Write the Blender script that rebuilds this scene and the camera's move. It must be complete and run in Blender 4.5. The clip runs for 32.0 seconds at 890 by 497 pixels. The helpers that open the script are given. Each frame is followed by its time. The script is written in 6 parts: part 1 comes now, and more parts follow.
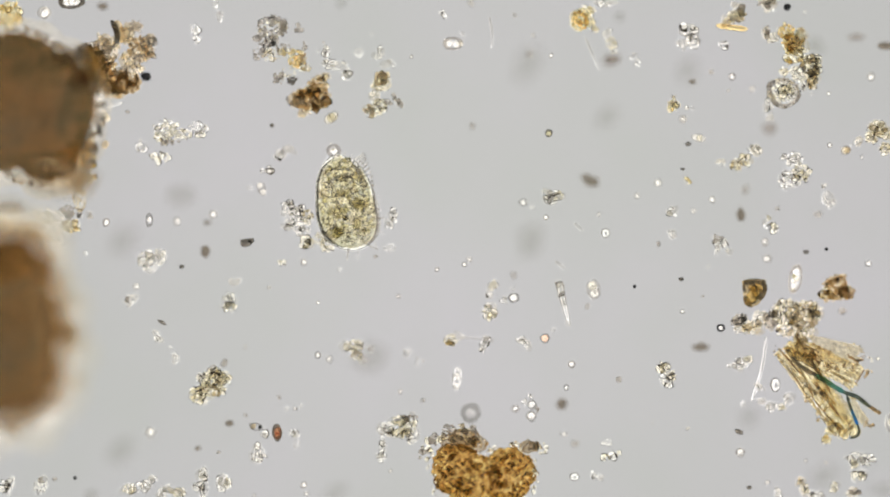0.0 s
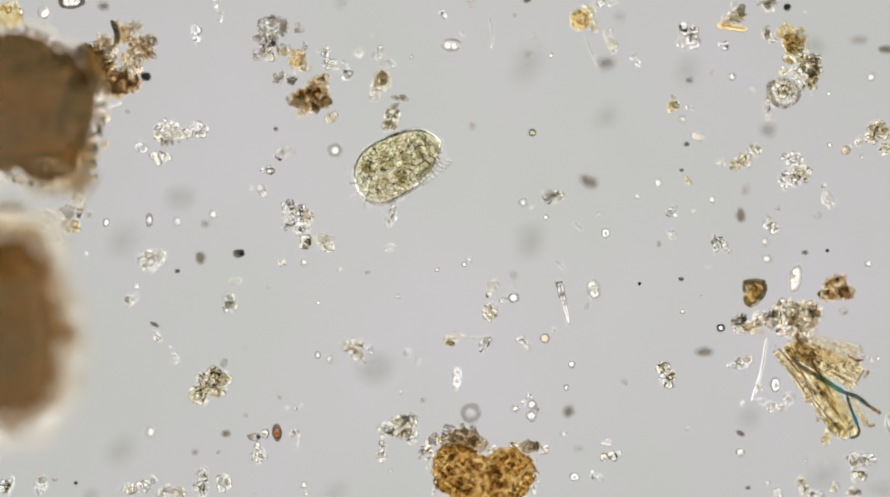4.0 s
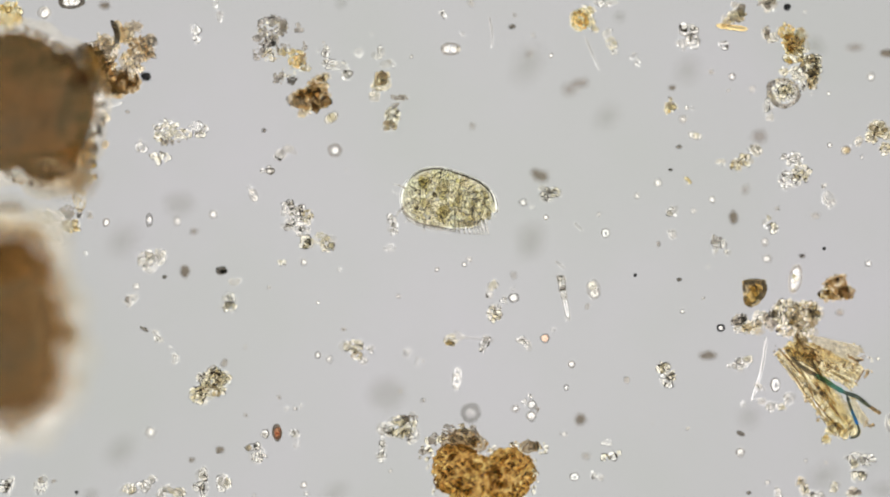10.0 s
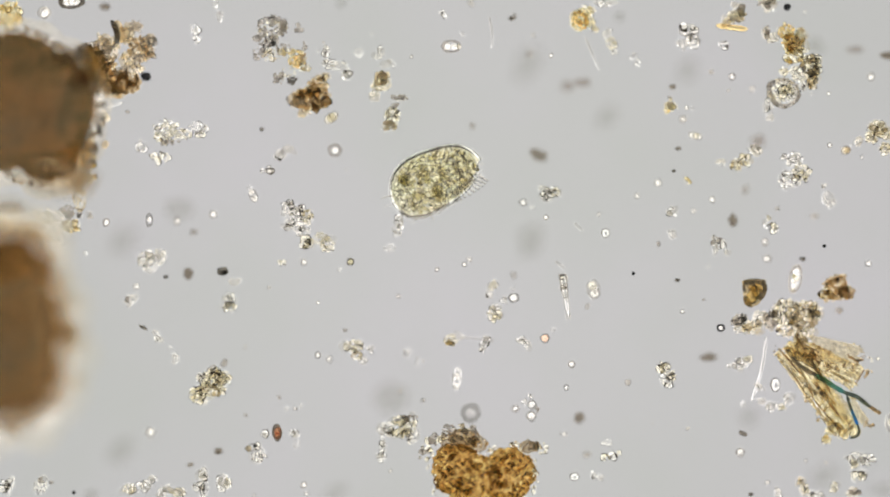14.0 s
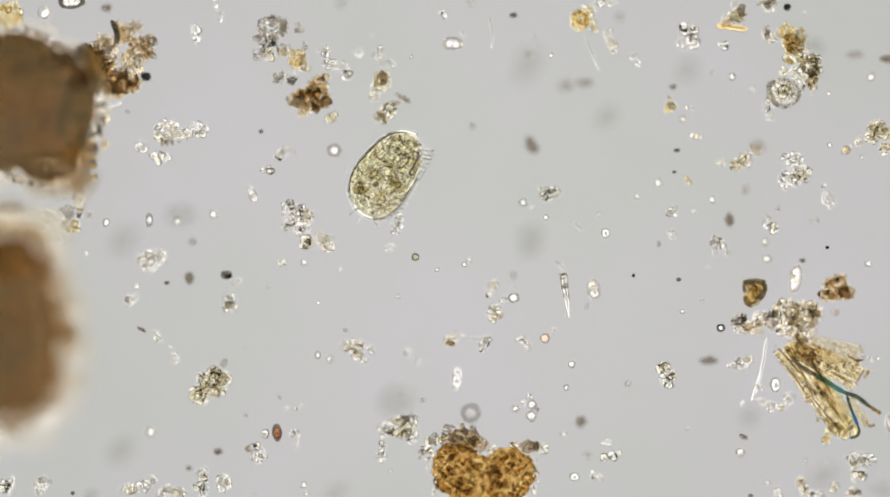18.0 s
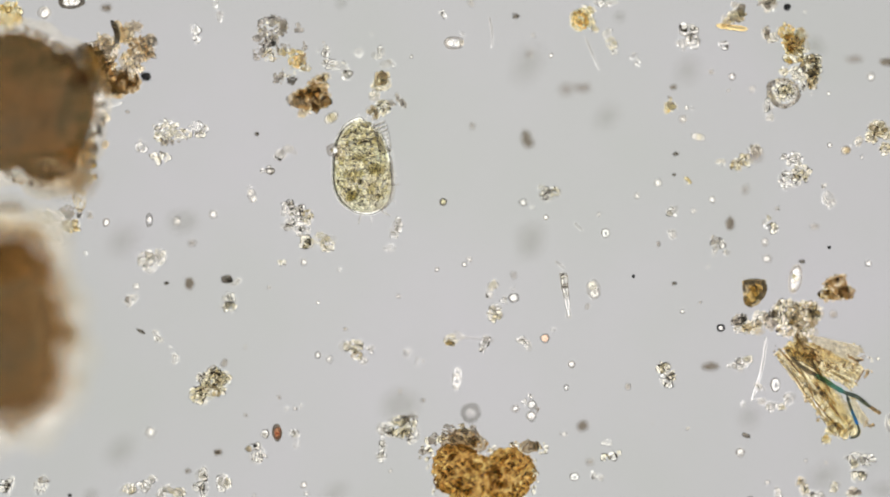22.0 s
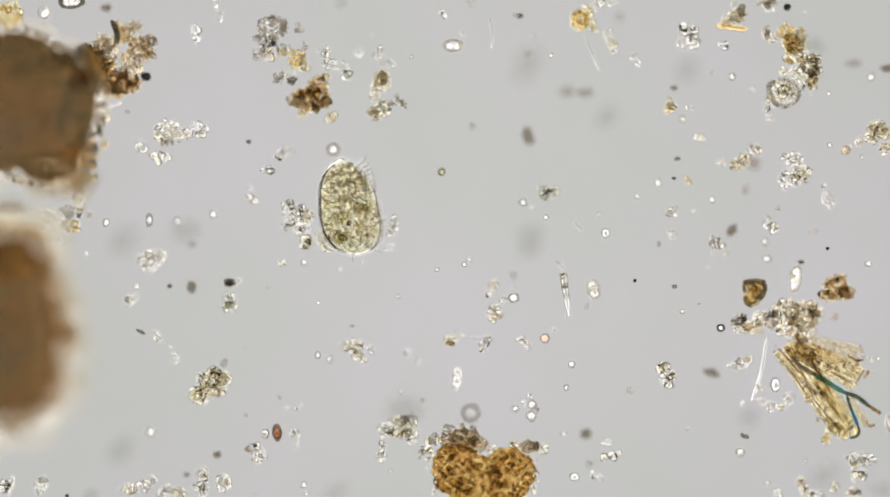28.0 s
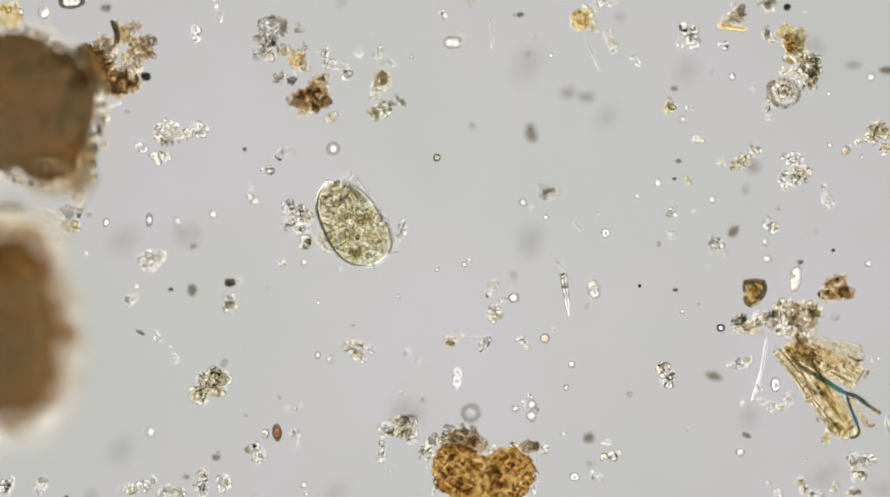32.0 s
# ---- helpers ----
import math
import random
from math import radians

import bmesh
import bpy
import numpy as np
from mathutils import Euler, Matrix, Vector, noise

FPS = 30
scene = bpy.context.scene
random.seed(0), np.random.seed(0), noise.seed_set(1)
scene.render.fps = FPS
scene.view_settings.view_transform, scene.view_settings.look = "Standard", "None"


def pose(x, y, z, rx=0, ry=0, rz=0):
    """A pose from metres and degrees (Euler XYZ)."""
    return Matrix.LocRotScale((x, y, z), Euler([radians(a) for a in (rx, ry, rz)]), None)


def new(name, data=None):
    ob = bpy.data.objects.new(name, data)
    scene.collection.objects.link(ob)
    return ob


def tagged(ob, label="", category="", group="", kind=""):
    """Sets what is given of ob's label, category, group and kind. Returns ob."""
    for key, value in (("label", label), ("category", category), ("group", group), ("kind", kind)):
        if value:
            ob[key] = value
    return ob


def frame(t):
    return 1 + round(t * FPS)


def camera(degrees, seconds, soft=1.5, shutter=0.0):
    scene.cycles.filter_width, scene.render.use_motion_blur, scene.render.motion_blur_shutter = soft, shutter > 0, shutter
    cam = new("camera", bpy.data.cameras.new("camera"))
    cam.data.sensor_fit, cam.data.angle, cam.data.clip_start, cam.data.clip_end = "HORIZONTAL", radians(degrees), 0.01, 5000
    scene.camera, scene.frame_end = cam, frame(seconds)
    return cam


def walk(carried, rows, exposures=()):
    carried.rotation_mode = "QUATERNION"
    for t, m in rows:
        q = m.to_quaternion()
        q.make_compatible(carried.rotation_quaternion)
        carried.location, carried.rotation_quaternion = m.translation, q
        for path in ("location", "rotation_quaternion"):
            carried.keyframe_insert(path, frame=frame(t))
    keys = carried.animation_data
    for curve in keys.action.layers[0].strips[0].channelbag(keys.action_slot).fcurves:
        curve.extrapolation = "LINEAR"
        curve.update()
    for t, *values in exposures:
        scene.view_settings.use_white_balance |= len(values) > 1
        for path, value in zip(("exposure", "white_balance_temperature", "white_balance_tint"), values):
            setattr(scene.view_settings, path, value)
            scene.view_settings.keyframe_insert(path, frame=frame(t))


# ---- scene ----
# A drop of pond water on a glass slide, seen from above through a microscope and lit from below.
# The model is enlarged: one metre of the finished model stands for about 1.2 mm on the slide.
# All is laid out at twice its final size, then brought to SCALE at the end.
# Field coordinates: u to the right and v down from the field's upper left corner, in layout millimetres.
SCALE = 0.5
HEIGHT = 14.9596
FOCUS = 0.034
cam = camera(6.0, 32.0, soft=2.0)
cam.data.dof.use_dof = True
cam.data.dof.focus_distance = (HEIGHT - FOCUS) * SCALE
cam.data.dof.aperture_fstop = 0.56
walk(cam, [(0.0, pose(0, 0, HEIGHT * SCALE)), (32.0, pose(0, 0, HEIGHT * SCALE))], exposures=[(0.0, 0.0), (32.0, 0.0)])


def field(u, v, z=0.0):
    """The place at height z that lies on the line of sight of field point (u, v)."""
    k = (HEIGHT - z) / HEIGHT / 1000
    return Vector(((u - 784) * k, (438 - v) * k, z))


def at(u, v, z=0.0, turn=0.0):
    p = field(u, v, z)
    return pose(p.x, p.y, p.z, 0, 0, turn)


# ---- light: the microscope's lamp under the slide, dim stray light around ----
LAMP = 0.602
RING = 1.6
world = bpy.data.worlds.new("stray_light")
scene.world = world
world.use_nodes = True
world.node_tree.nodes["Background"].inputs["Color"].default_value = (1.0, 0.90, 0.80, 1)
world.node_tree.nodes["Background"].inputs["Strength"].default_value = 0.20


# ---- materials ----
def nodes_of(name):
    m = bpy.data.materials.new(name)
    m.use_nodes = True
    t = m.node_tree
    t.nodes.clear()
    return m, t, t.nodes.new("ShaderNodeOutputMaterial")


def link(t, a, b):
    t.links.new(a, b)


def noise_value(t, scale, detail=3.0, rough=0.55):
    co = t.nodes.new("ShaderNodeTexCoord")
    n = t.nodes.new("ShaderNodeTexNoise")
    n.inputs["Scale"].default_value = scale
    n.inputs["Detail"].default_value = detail
    n.inputs["Roughness"].default_value = rough
    link(t, co.outputs["Object"], n.inputs["Vector"])
    return n.outputs["Fac"]


def ramp(t, fac, stops):
    r = t.nodes.new("ShaderNodeValToRGB")
    while len(r.color_ramp.elements) < len(stops):
        r.color_ramp.elements.new(0.5)
    for e, (p, c) in zip(r.color_ramp.elements, stops):
        e.position, e.color = p, (*c, 1)
    link(t, fac, r.inputs["Fac"])
    return r.outputs["Color"]


def mixed(t, a, b, fac, blend="MIX"):
    n = t.nodes.new("ShaderNodeMix")
    n.data_type, n.blend_type = "RGBA", blend
    for sock, val in (("Factor", fac), ("A", a), ("B", b)):
        s = next(x for x in n.inputs if x.name == sock and x.type == ("VALUE" if sock == "Factor" else "RGBA"))
        if isinstance(val, (int, float)):
            s.default_value = val
        elif isinstance(val, tuple):
            s.default_value = (*val, 1)
        else:
            link(t, val, s)
    return next(x for x in n.outputs if x.type == "RGBA")


def clear_matter(name, tints, ior=1.14, rough=0.03, absorb=0.0, big=1.3, fine=6.0, bump=0.10, spread=0.5, island=False, dark=(0.85, 0.84, 0.82)):
    """Translucent organic matter: refracts, with a body colour that varies from piece to piece and within a piece.
    absorb: the share of the light that goes straight through, tinted. ior: its excess over 1 is for watery, weakly bending matter and is doubled here."""
    m, t, out = nodes_of(name)
    if island:
        pick = t.nodes.new("ShaderNodeNewGeometry").outputs["Random Per Island"]
    else:
        pick = t.nodes.new("ShaderNodeObjectInfo").outputs["Random"]
    n = len(tints)
    piece = ramp(t, pick, [(i / max(1, n - 1), c) for i, c in enumerate(tints)])
    within = ramp(t, noise_value(t, big), [(0.3, tints[0]), (0.5, tints[n // 2]), (0.7, tints[-1])])
    tint = mixed(t, piece, within, spread)
    speck = ramp(t, noise_value(t, fine, 4.0, 0.7), [(0.34, dark), (0.55, (1, 1, 1))])
    tint = mixed(t, tint, speck, 1.0, "MULTIPLY")
    g = t.nodes.new("ShaderNodeBsdfGlass")
    g.inputs["IOR"].default_value = 1 + 1.8 * (ior - 1)
    g.inputs["Roughness"].default_value = rough
    link(t, tint, g.inputs["Color"])
    if bump:
        b = t.nodes.new("ShaderNodeBump")
        b.inputs["Strength"].default_value = bump
        b.inputs["Distance"].default_value = 0.2
        link(t, noise_value(t, fine * 0.6), b.inputs["Height"])
        link(t, b.outputs["Normal"], g.inputs["Normal"])
    shader = g.outputs["BSDF"]
    if absorb:
        tr = t.nodes.new("ShaderNodeBsdfTransparent")
        link(t, tint, tr.inputs["Color"])
        mx = t.nodes.new("ShaderNodeMixShader")
        mx.inputs["Fac"].default_value = absorb
        link(t, g.outputs["BSDF"], mx.inputs[1])
        link(t, tr.outputs["BSDF"], mx.inputs[2])
        shader = mx.outputs["Shader"]
    link(t, shader, out.inputs["Surface"])
    return m


CLEAR = clear_matter("clear_matter", [(0.99, 0.985, 0.97), (1, 1, 1), (0.985, 0.975, 0.94)], ior=1.128, rough=0.015, bump=0.04)
FAINT = clear_matter("faint_jelly", [(0.99, 0.985, 0.97), (1, 1, 1), (0.98, 0.97, 0.96)], ior=1.08, absorb=0.5, bump=0.05)
PALE = clear_matter("pale_yellow_matter", [(0.99, 0.975, 0.905), (1, 0.992, 0.965), (0.985, 0.955, 0.84)], ior=1.122, rough=0.015, bump=0.04)
TAN = clear_matter("tan_matter", [(0.97, 0.92, 0.80), (1, 0.98, 0.94), (0.84, 0.78, 0.67), (0.99, 0.965, 0.90)], ior=1.11, rough=0.015, absorb=0.12)
AMBER = clear_matter("amber_matter", [(0.99, 0.92, 0.70), (1.0, 0.97, 0.87), (0.87, 0.78, 0.57), (0.99, 0.94, 0.75)], ior=1.13, rough=0.015, absorb=0.08)
ORANGE = clear_matter("orange_matter", [(1.0, 0.87, 0.55), (0.995, 0.81, 0.46), (1.0, 0.95, 0.80), (0.96, 0.78, 0.50)], ior=1.135, rough=0.015, absorb=0.05)
RUST = clear_matter("rust_matter", [(0.89, 0.81, 0.67), (0.97, 0.91, 0.77), (0.74, 0.65, 0.52), (0.97, 0.93, 0.84)], ior=1.11, rough=0.015, absorb=0.2)
BROWN = clear_matter("brown_matter", [(0.80, 0.70, 0.55), (0.95, 0.87, 0.70), (0.60, 0.52, 0.42), (0.98, 0.93, 0.82)], ior=1.09, rough=0.015, absorb=0.3)
SMOKE = clear_matter("smoky_matter", [(0.72, 0.69, 0.66), (0.88, 0.86, 0.83), (0.58, 0.55, 0.52)], ior=1.13, absorb=0.3)
DARK = clear_matter("dark_mineral", [(0.36, 0.34, 0.31), (0.55, 0.52, 0.48), (0.25, 0.24, 0.22)], ior=1.16, absorb=0.3)
PINK = clear_matter("pale_red_matter", [(0.99, 0.78, 0.66), (0.99, 0.86, 0.76)], ior=1.13)
HAZE = clear_matter("grey_floc", [(0.935, 0.935, 0.925), (0.955, 0.955, 0.945)], ior=1.01, absorb=0.9, bump=0)
HAZE_BROWN = clear_matter("brown_floc", [(0.80, 0.755, 0.725), (0.88, 0.85, 0.825)], ior=1.02, absorb=0.8, bump=0)
HAZE_DARK = clear_matter("dark_floc", [(0.58, 0.53, 0.47), (0.70, 0.66, 0.60)], ior=1.03, absorb=0.7)
HUMUS = clear_matter("dense_brown_humus", [(0.50, 0.435, 0.345), (0.535, 0.41, 0.265), (0.60, 0.45, 0.285)], ior=1.02, rough=0.2,
                     absorb=0.8, big=9.0, fine=45.0, bump=0.1, spread=1.0, dark=(0.84, 0.825, 0.79))
CLAY = clear_matter("amber_brown_floc", [(0.94, 0.83, 0.53), (0.78, 0.61, 0.35), (0.95, 0.86, 0.60)], ior=1.12, rough=0.05,
                    absorb=0.45, big=26.0, fine=95.0, bump=0.4, spread=1.0, dark=(0.60, 0.49, 0.36))
HUSK = clear_matter("straw_plant_tissue", [(0.99, 0.96, 0.85), (0.955, 0.90, 0.73), (1.0, 0.98, 0.92)], ior=1.11, rough=0.03,
                    absorb=0.15, big=60.0, fine=200.0, bump=0.5, spread=0.9, dark=(0.80, 0.75, 0.66))
MEMBRANE = clear_matter("pale_plant_membrane", [(0.97, 0.94, 0.85), (0.95, 0.90, 0.78)], ior=1.05, rough=0.1, absorb=0.5,
                        big=26.0, fine=120.0, bump=0.3)
TEAL = clear_matter("teal_fibre", [(0.32, 0.62, 0.58), (0.45, 0.68, 0.62), (0.24, 0.45, 0.43)], ior=1.06, big=30, fine=90, absorb=0.5)
BLUE = clear_matter("blue_fibre", [(0.14, 0.45, 0.72), (0.2, 0.5, 0.76)], ior=1.06, big=30, fine=90, absorb=0.5)
VEIN = clear_matter("dark_plant_vein", [(0.74, 0.61, 0.42), (0.62, 0.52, 0.38)], ior=1.06, big=30, fine=90, absorb=0.4)
PELLICLE = clear_matter("clear_pellicle", [(0.985, 0.985, 0.965), (0.98, 0.98, 0.95)], ior=1.075, big=80, fine=200, bump=0.02, absorb=0.1)
PLASM = clear_matter("olive_cytoplasm", [(0.945, 0.952, 0.85), (0.975, 0.96, 0.88), (0.975, 0.955, 0.885), (0.955, 0.915, 0.845)], ior=1.06, rough=0.03, absorb=0.85,
                     big=17, fine=200, bump=0.5, spread=1.0, dark=(0.85, 0.835, 0.77))
FOOD = clear_matter("olive_food_granule", [(0.99, 0.97, 0.895), (0.93, 0.91, 0.80), (1.0, 0.995, 0.97), (0.98, 0.95, 0.86), (1.0, 0.98, 0.94)],
                    ior=1.14, bump=0.0, rough=0.03)
CRYSTAL = clear_matter("smoky_crystal", [(0.93, 0.86, 0.70), (0.80, 0.74, 0.63), (0.97, 0.91, 0.75)], ior=1.06, absorb=0.5, big=40, fine=150, spread=0.9)
SLIME = clear_matter("clear_slime", [(1, 0.98, 0.935), (1, 0.985, 0.95)], ior=1.24, rough=0.2, absorb=0.4, big=9, fine=20, bump=0.0, dark=(1, 0.99, 0.97))
RIM = clear_matter("grey_wall", [(0.95, 0.94, 0.925), (0.92, 0.91, 0.895)], ior=1.03, absorb=0.6, bump=0)
MOTE = clear_matter("fine_food_grain", [(0.99, 0.975, 0.89), (0.89, 0.88, 0.73), (1.0, 0.995, 0.97), (0.965, 0.945, 0.82)], ior=1.12, bump=0.0, island=True, spread=0.0, absorb=0.2)
SOFT = clear_matter("soft_clear_matter", [(0.99, 0.985, 0.97), (1, 1, 1), (0.985, 0.97, 0.92)], ior=1.12, rough=0.05, absorb=0.4, bump=0.04)
BUBBLE = clear_matter("grey_rimmed_droplet", [(0.97, 0.97, 0.96), (0.98, 0.98, 0.97)], ior=1.24, rough=0.05, absorb=0.15, bump=0, fine=0.5)
VACUOLE = clear_matter("food_vacuole", [(0.94, 0.95, 0.83), (0.965, 0.94, 0.86), (0.95, 0.93, 0.83), (0.985, 0.975, 0.93)], ior=1.06, absorb=0.4, bump=0.05)
MARGIN = clear_matter("dark_margin", [(0.36, 0.36, 0.34), (0.46, 0.45, 0.42)], ior=1.03, absorb=0.7, big=40, fine=90, bump=0)
RIND = clear_matter("grey_droplet_wall", [(0.82, 0.815, 0.805), (0.78, 0.775, 0.765)], ior=1.04, absorb=0.6, bump=0)
FRINGE = clear_matter("tan_floc_fringe", [(0.84, 0.785, 0.69), (0.92, 0.87, 0.79), (0.76, 0.695, 0.59)], ior=1.02, rough=0.1, absorb=0.7, big=9, fine=50)
DROP = clear_matter("clear_droplet", [(0.99, 0.982, 0.968), (0.982, 0.972, 0.958), (0.99, 0.972, 0.94)], ior=1.125, rough=0.02, bump=0)
SPORE = clear_matter("olive_spore", [(0.82, 0.795, 0.67), (0.80, 0.77, 0.63)], ior=1.17, rough=0.02, bump=0)
HALO = clear_matter("brownish_rim", [(0.87, 0.85, 0.83), (0.83, 0.81, 0.79)], ior=1.04, absorb=0.6, bump=0)
BAND = clear_matter("dark_band", [(0.55, 0.52, 0.48), (0.62, 0.59, 0.55)], ior=1.03, absorb=0.7, big=40, fine=120, bump=0)
CILIUM = clear_matter("grey_cilium", [(0.91, 0.90, 0.88), (0.83, 0.82, 0.80)], ior=1.13, big=30, fine=90, bump=0, absorb=0.2)


JELLY = clear_matter("clear_floc_jelly", [(1, 0.995, 0.985), (0.995, 0.99, 0.98)], ior=1.13, rough=0.06, absorb=0.60, bump=0.0, fine=0.5)
JELLY_TAN = clear_matter("tan_floc_jelly", [(0.995, 0.98, 0.945), (0.985, 0.965, 0.925)], ior=1.13, rough=0.06, absorb=0.55, big=40, fine=160, bump=0.0, dark=(0.95, 0.935, 0.90))
JELLY_AMBER = clear_matter("amber_floc_jelly", [(0.998, 0.97, 0.87), (0.99, 0.95, 0.82)], ior=1.13, rough=0.06, absorb=0.55, big=40, fine=160, bump=0.0, dark=(0.95, 0.91, 0.82))
JELLY_BROWN = clear_matter("brown_floc_jelly", [(0.98, 0.94, 0.87), (0.96, 0.91, 0.82)], ior=1.13, rough=0.06, absorb=0.55, big=40, fine=160, bump=0.0, dark=(0.90, 0.86, 0.79))
CRUST = clear_matter("olive_humus_crust", [(0.915, 0.95, 0.965), (0.955, 0.97, 0.98), (0.885, 0.925, 0.95)], ior=1.02, rough=0.2, absorb=0.85, big=14.0, fine=60.0, bump=0.1, spread=1.0, dark=(0.96, 0.96, 0.95))
OCHRE = clear_matter("ochre_humus_patch", [(0.99, 0.945, 0.83), (0.96, 0.89, 0.75)], ior=1.03, rough=0.1, absorb=0.7, big=20.0, fine=90.0, bump=0.1, spread=1.0, dark=(0.90, 0.85, 0.77))
INK = clear_matter("black_mineral", [(0.16, 0.16, 0.17), (0.22, 0.22, 0.22)], ior=1.12, absorb=0.2, bump=0)
NUT = clear_matter("dark_brown_spore", [(0.86, 0.60, 0.45), (0.90, 0.66, 0.50)], ior=1.05, absorb=0.5, big=1.5, fine=4)

COMB = clear_matter("glassy_membranelle", [(0.90, 0.885, 0.865), (0.96, 0.95, 0.935)], ior=1.22, rough=0.02, absorb=0.0, bump=0)

def slide_glass():
    m, t, out = nodes_of("slide_glass")
    g = t.nodes.new("ShaderNodeBsdfGlass")
    g.inputs["IOR"].default_value = 1.12
    g.inputs["Roughness"].default_value = 0.0
    haze = ramp(t, noise_value(t, 2.2, 3.0), [(0.32, (0.965, 0.973, 0.952)), (0.68, (1.0, 0.987, 1.0))])
    link(t, haze, g.inputs["Color"])
    link(t, g.outputs["BSDF"], out.inputs["Surface"])
    return m


def glow(name, colour, strength, fall=0.0):
    """A glowing surface; fall: the share of its strength lost towards a radius of two."""
    m, t, out = nodes_of(name)
    e = t.nodes.new("ShaderNodeEmission")
    e.inputs["Color"].default_value = (*colour, 1)
    e.inputs["Strength"].default_value = strength
    if fall:
        co = t.nodes.new("ShaderNodeTexCoord")
        far = t.nodes.new("ShaderNodeVectorMath")
        far.operation = "LENGTH"
        link(t, co.outputs["Object"], far.inputs[0])
        lost = t.nodes.new("ShaderNodeMapRange")
        lost.interpolation_type = "SMOOTHSTEP"
        for sock, val in (("From Min", 0.0), ("From Max", 2.0), ("To Min", strength), ("To Max", strength * (1 - fall))):
            lost.inputs[sock].default_value = val
        link(t, far.outputs["Value"], lost.inputs["Value"])
        link(t, lost.outputs["Result"], e.inputs["Strength"])
    link(t, e.outputs["Emission"], out.inputs["Surface"])
    return m


# ---- meshes ----
def mesh_of(name, bm, material, smooth=True):
    me = bpy.data.meshes.new(name)
    bm.to_mesh(me)
    bm.free()
    if smooth:
        me.shade_smooth()
    me.materials.append(material)
    return me


def part(name, bm, material, parent, label="", smooth=True):
    ob = new(name, mesh_of(name, bm, material, smooth))
    ob.parent = parent
    if label:
        tagged(ob, label)
    return ob


def pebble(seed, sub=2, lumps=0.18, freq=1.4, shape=(1, 1, 1), sharp=0.0, peak=0.0):
    """An unevenly rounded unit body; peak: how far its top and underside rise to a blunt point."""
    bm = bmesh.new()
    bmesh.ops.create_icosphere(bm, subdivisions=sub, radius=1.0)
    off = Vector((seed * 7.31, seed * 3.77, seed * 1.93))
    for v in bm.verts:
        d = v.co.normalized()
        cone = 1 - math.hypot(d.x, d.y)
        lens = d.z * (1 - peak) + math.copysign(cone, d.z) * peak * 1.15
        k = 1 + lumps * noise.noise(d * freq + off) + 0.35 * lumps * noise.noise(d * freq * 3.1 + off)
        if sharp:
            k *= 1 - sharp * abs(noise.noise(d * 2.3 + off * 1.7))
        v.co = Vector((d.x * shape[0], d.y * shape[1], lens * shape[2])) * k
    return bm


def droplet(seed):
    """A small body with a pointed crown above and below, a shoulder and a steep rim."""
    profile = [(0.0, 1.0), (0.07, 0.94), (0.30, 0.73), (0.58, 0.48), (0.72, 0.44), (0.86, 0.36), (0.96, 0.18), (1.0, 0.0)]
    bm = bmesh.new()
    n = 20
    off = Vector((seed * 4.1, seed * 1.3, 0))
    rings = []
    for r, z in profile[1:] + [(r, -z) for r, z in profile[-2:0:-1]]:
        row = []
        for k in range(n):
            q = 2 * math.pi * k / n
            d = Vector((math.cos(q), math.sin(q), 0))
            row.append(bm.verts.new(d * r * (1 + 0.12 * noise.noise(d * 1.3 + off)) + Vector((0, 0, z))))
        rings.append(row)
    crown, foot = bm.verts.new((0, 0, 1)), bm.verts.new((0, 0, -1))
    for k in range(n):
        j = (k + 1) % n
        bm.faces.new((crown, rings[0][k], rings[0][j]))
        bm.faces.new((foot, rings[-1][j], rings[-1][k]))
        for r0, r1 in zip(rings, rings[1:]):
            bm.faces.new((r0[k], r1[k], r1[j], r0[j]))
    bmesh.ops.recalc_face_normals(bm, faces=bm.faces)
    return bm


def hoop(seed, minor=0.17, wobble=0.13):
    """A slightly uneven round rim of unit outer radius."""
    bm = bmesh.new()
    n, m = 22, 8
    off = Vector((seed * 2.3, seed * 0.7, 0))
    rows = []
    for k in range(n):
        q = 2 * math.pi * k / n
        d = Vector((math.cos(q), math.sin(q), 0))
        w = minor * (1 + 0.3 * noise.noise(d * 1.5 + off))
        r = (1 - minor) * (1 + wobble * noise.noise(d * 1.1 + off))
        rows.append([bm.verts.new(d * (r + w * math.cos(2 * math.pi * j / m)) + Vector((0, 0, 1.6 * w * math.sin(2 * math.pi * j / m)))) for j in range(m)])
    for k in range(n):
        for j in range(m):
            bm.faces.new((rows[k][j], rows[(k + 1) % n][j], rows[(k + 1) % n][(j + 1) % m], rows[k][(j + 1) % m]))
    bmesh.ops.recalc_face_normals(bm, faces=bm.faces)
    return bm


SHAPES = {}


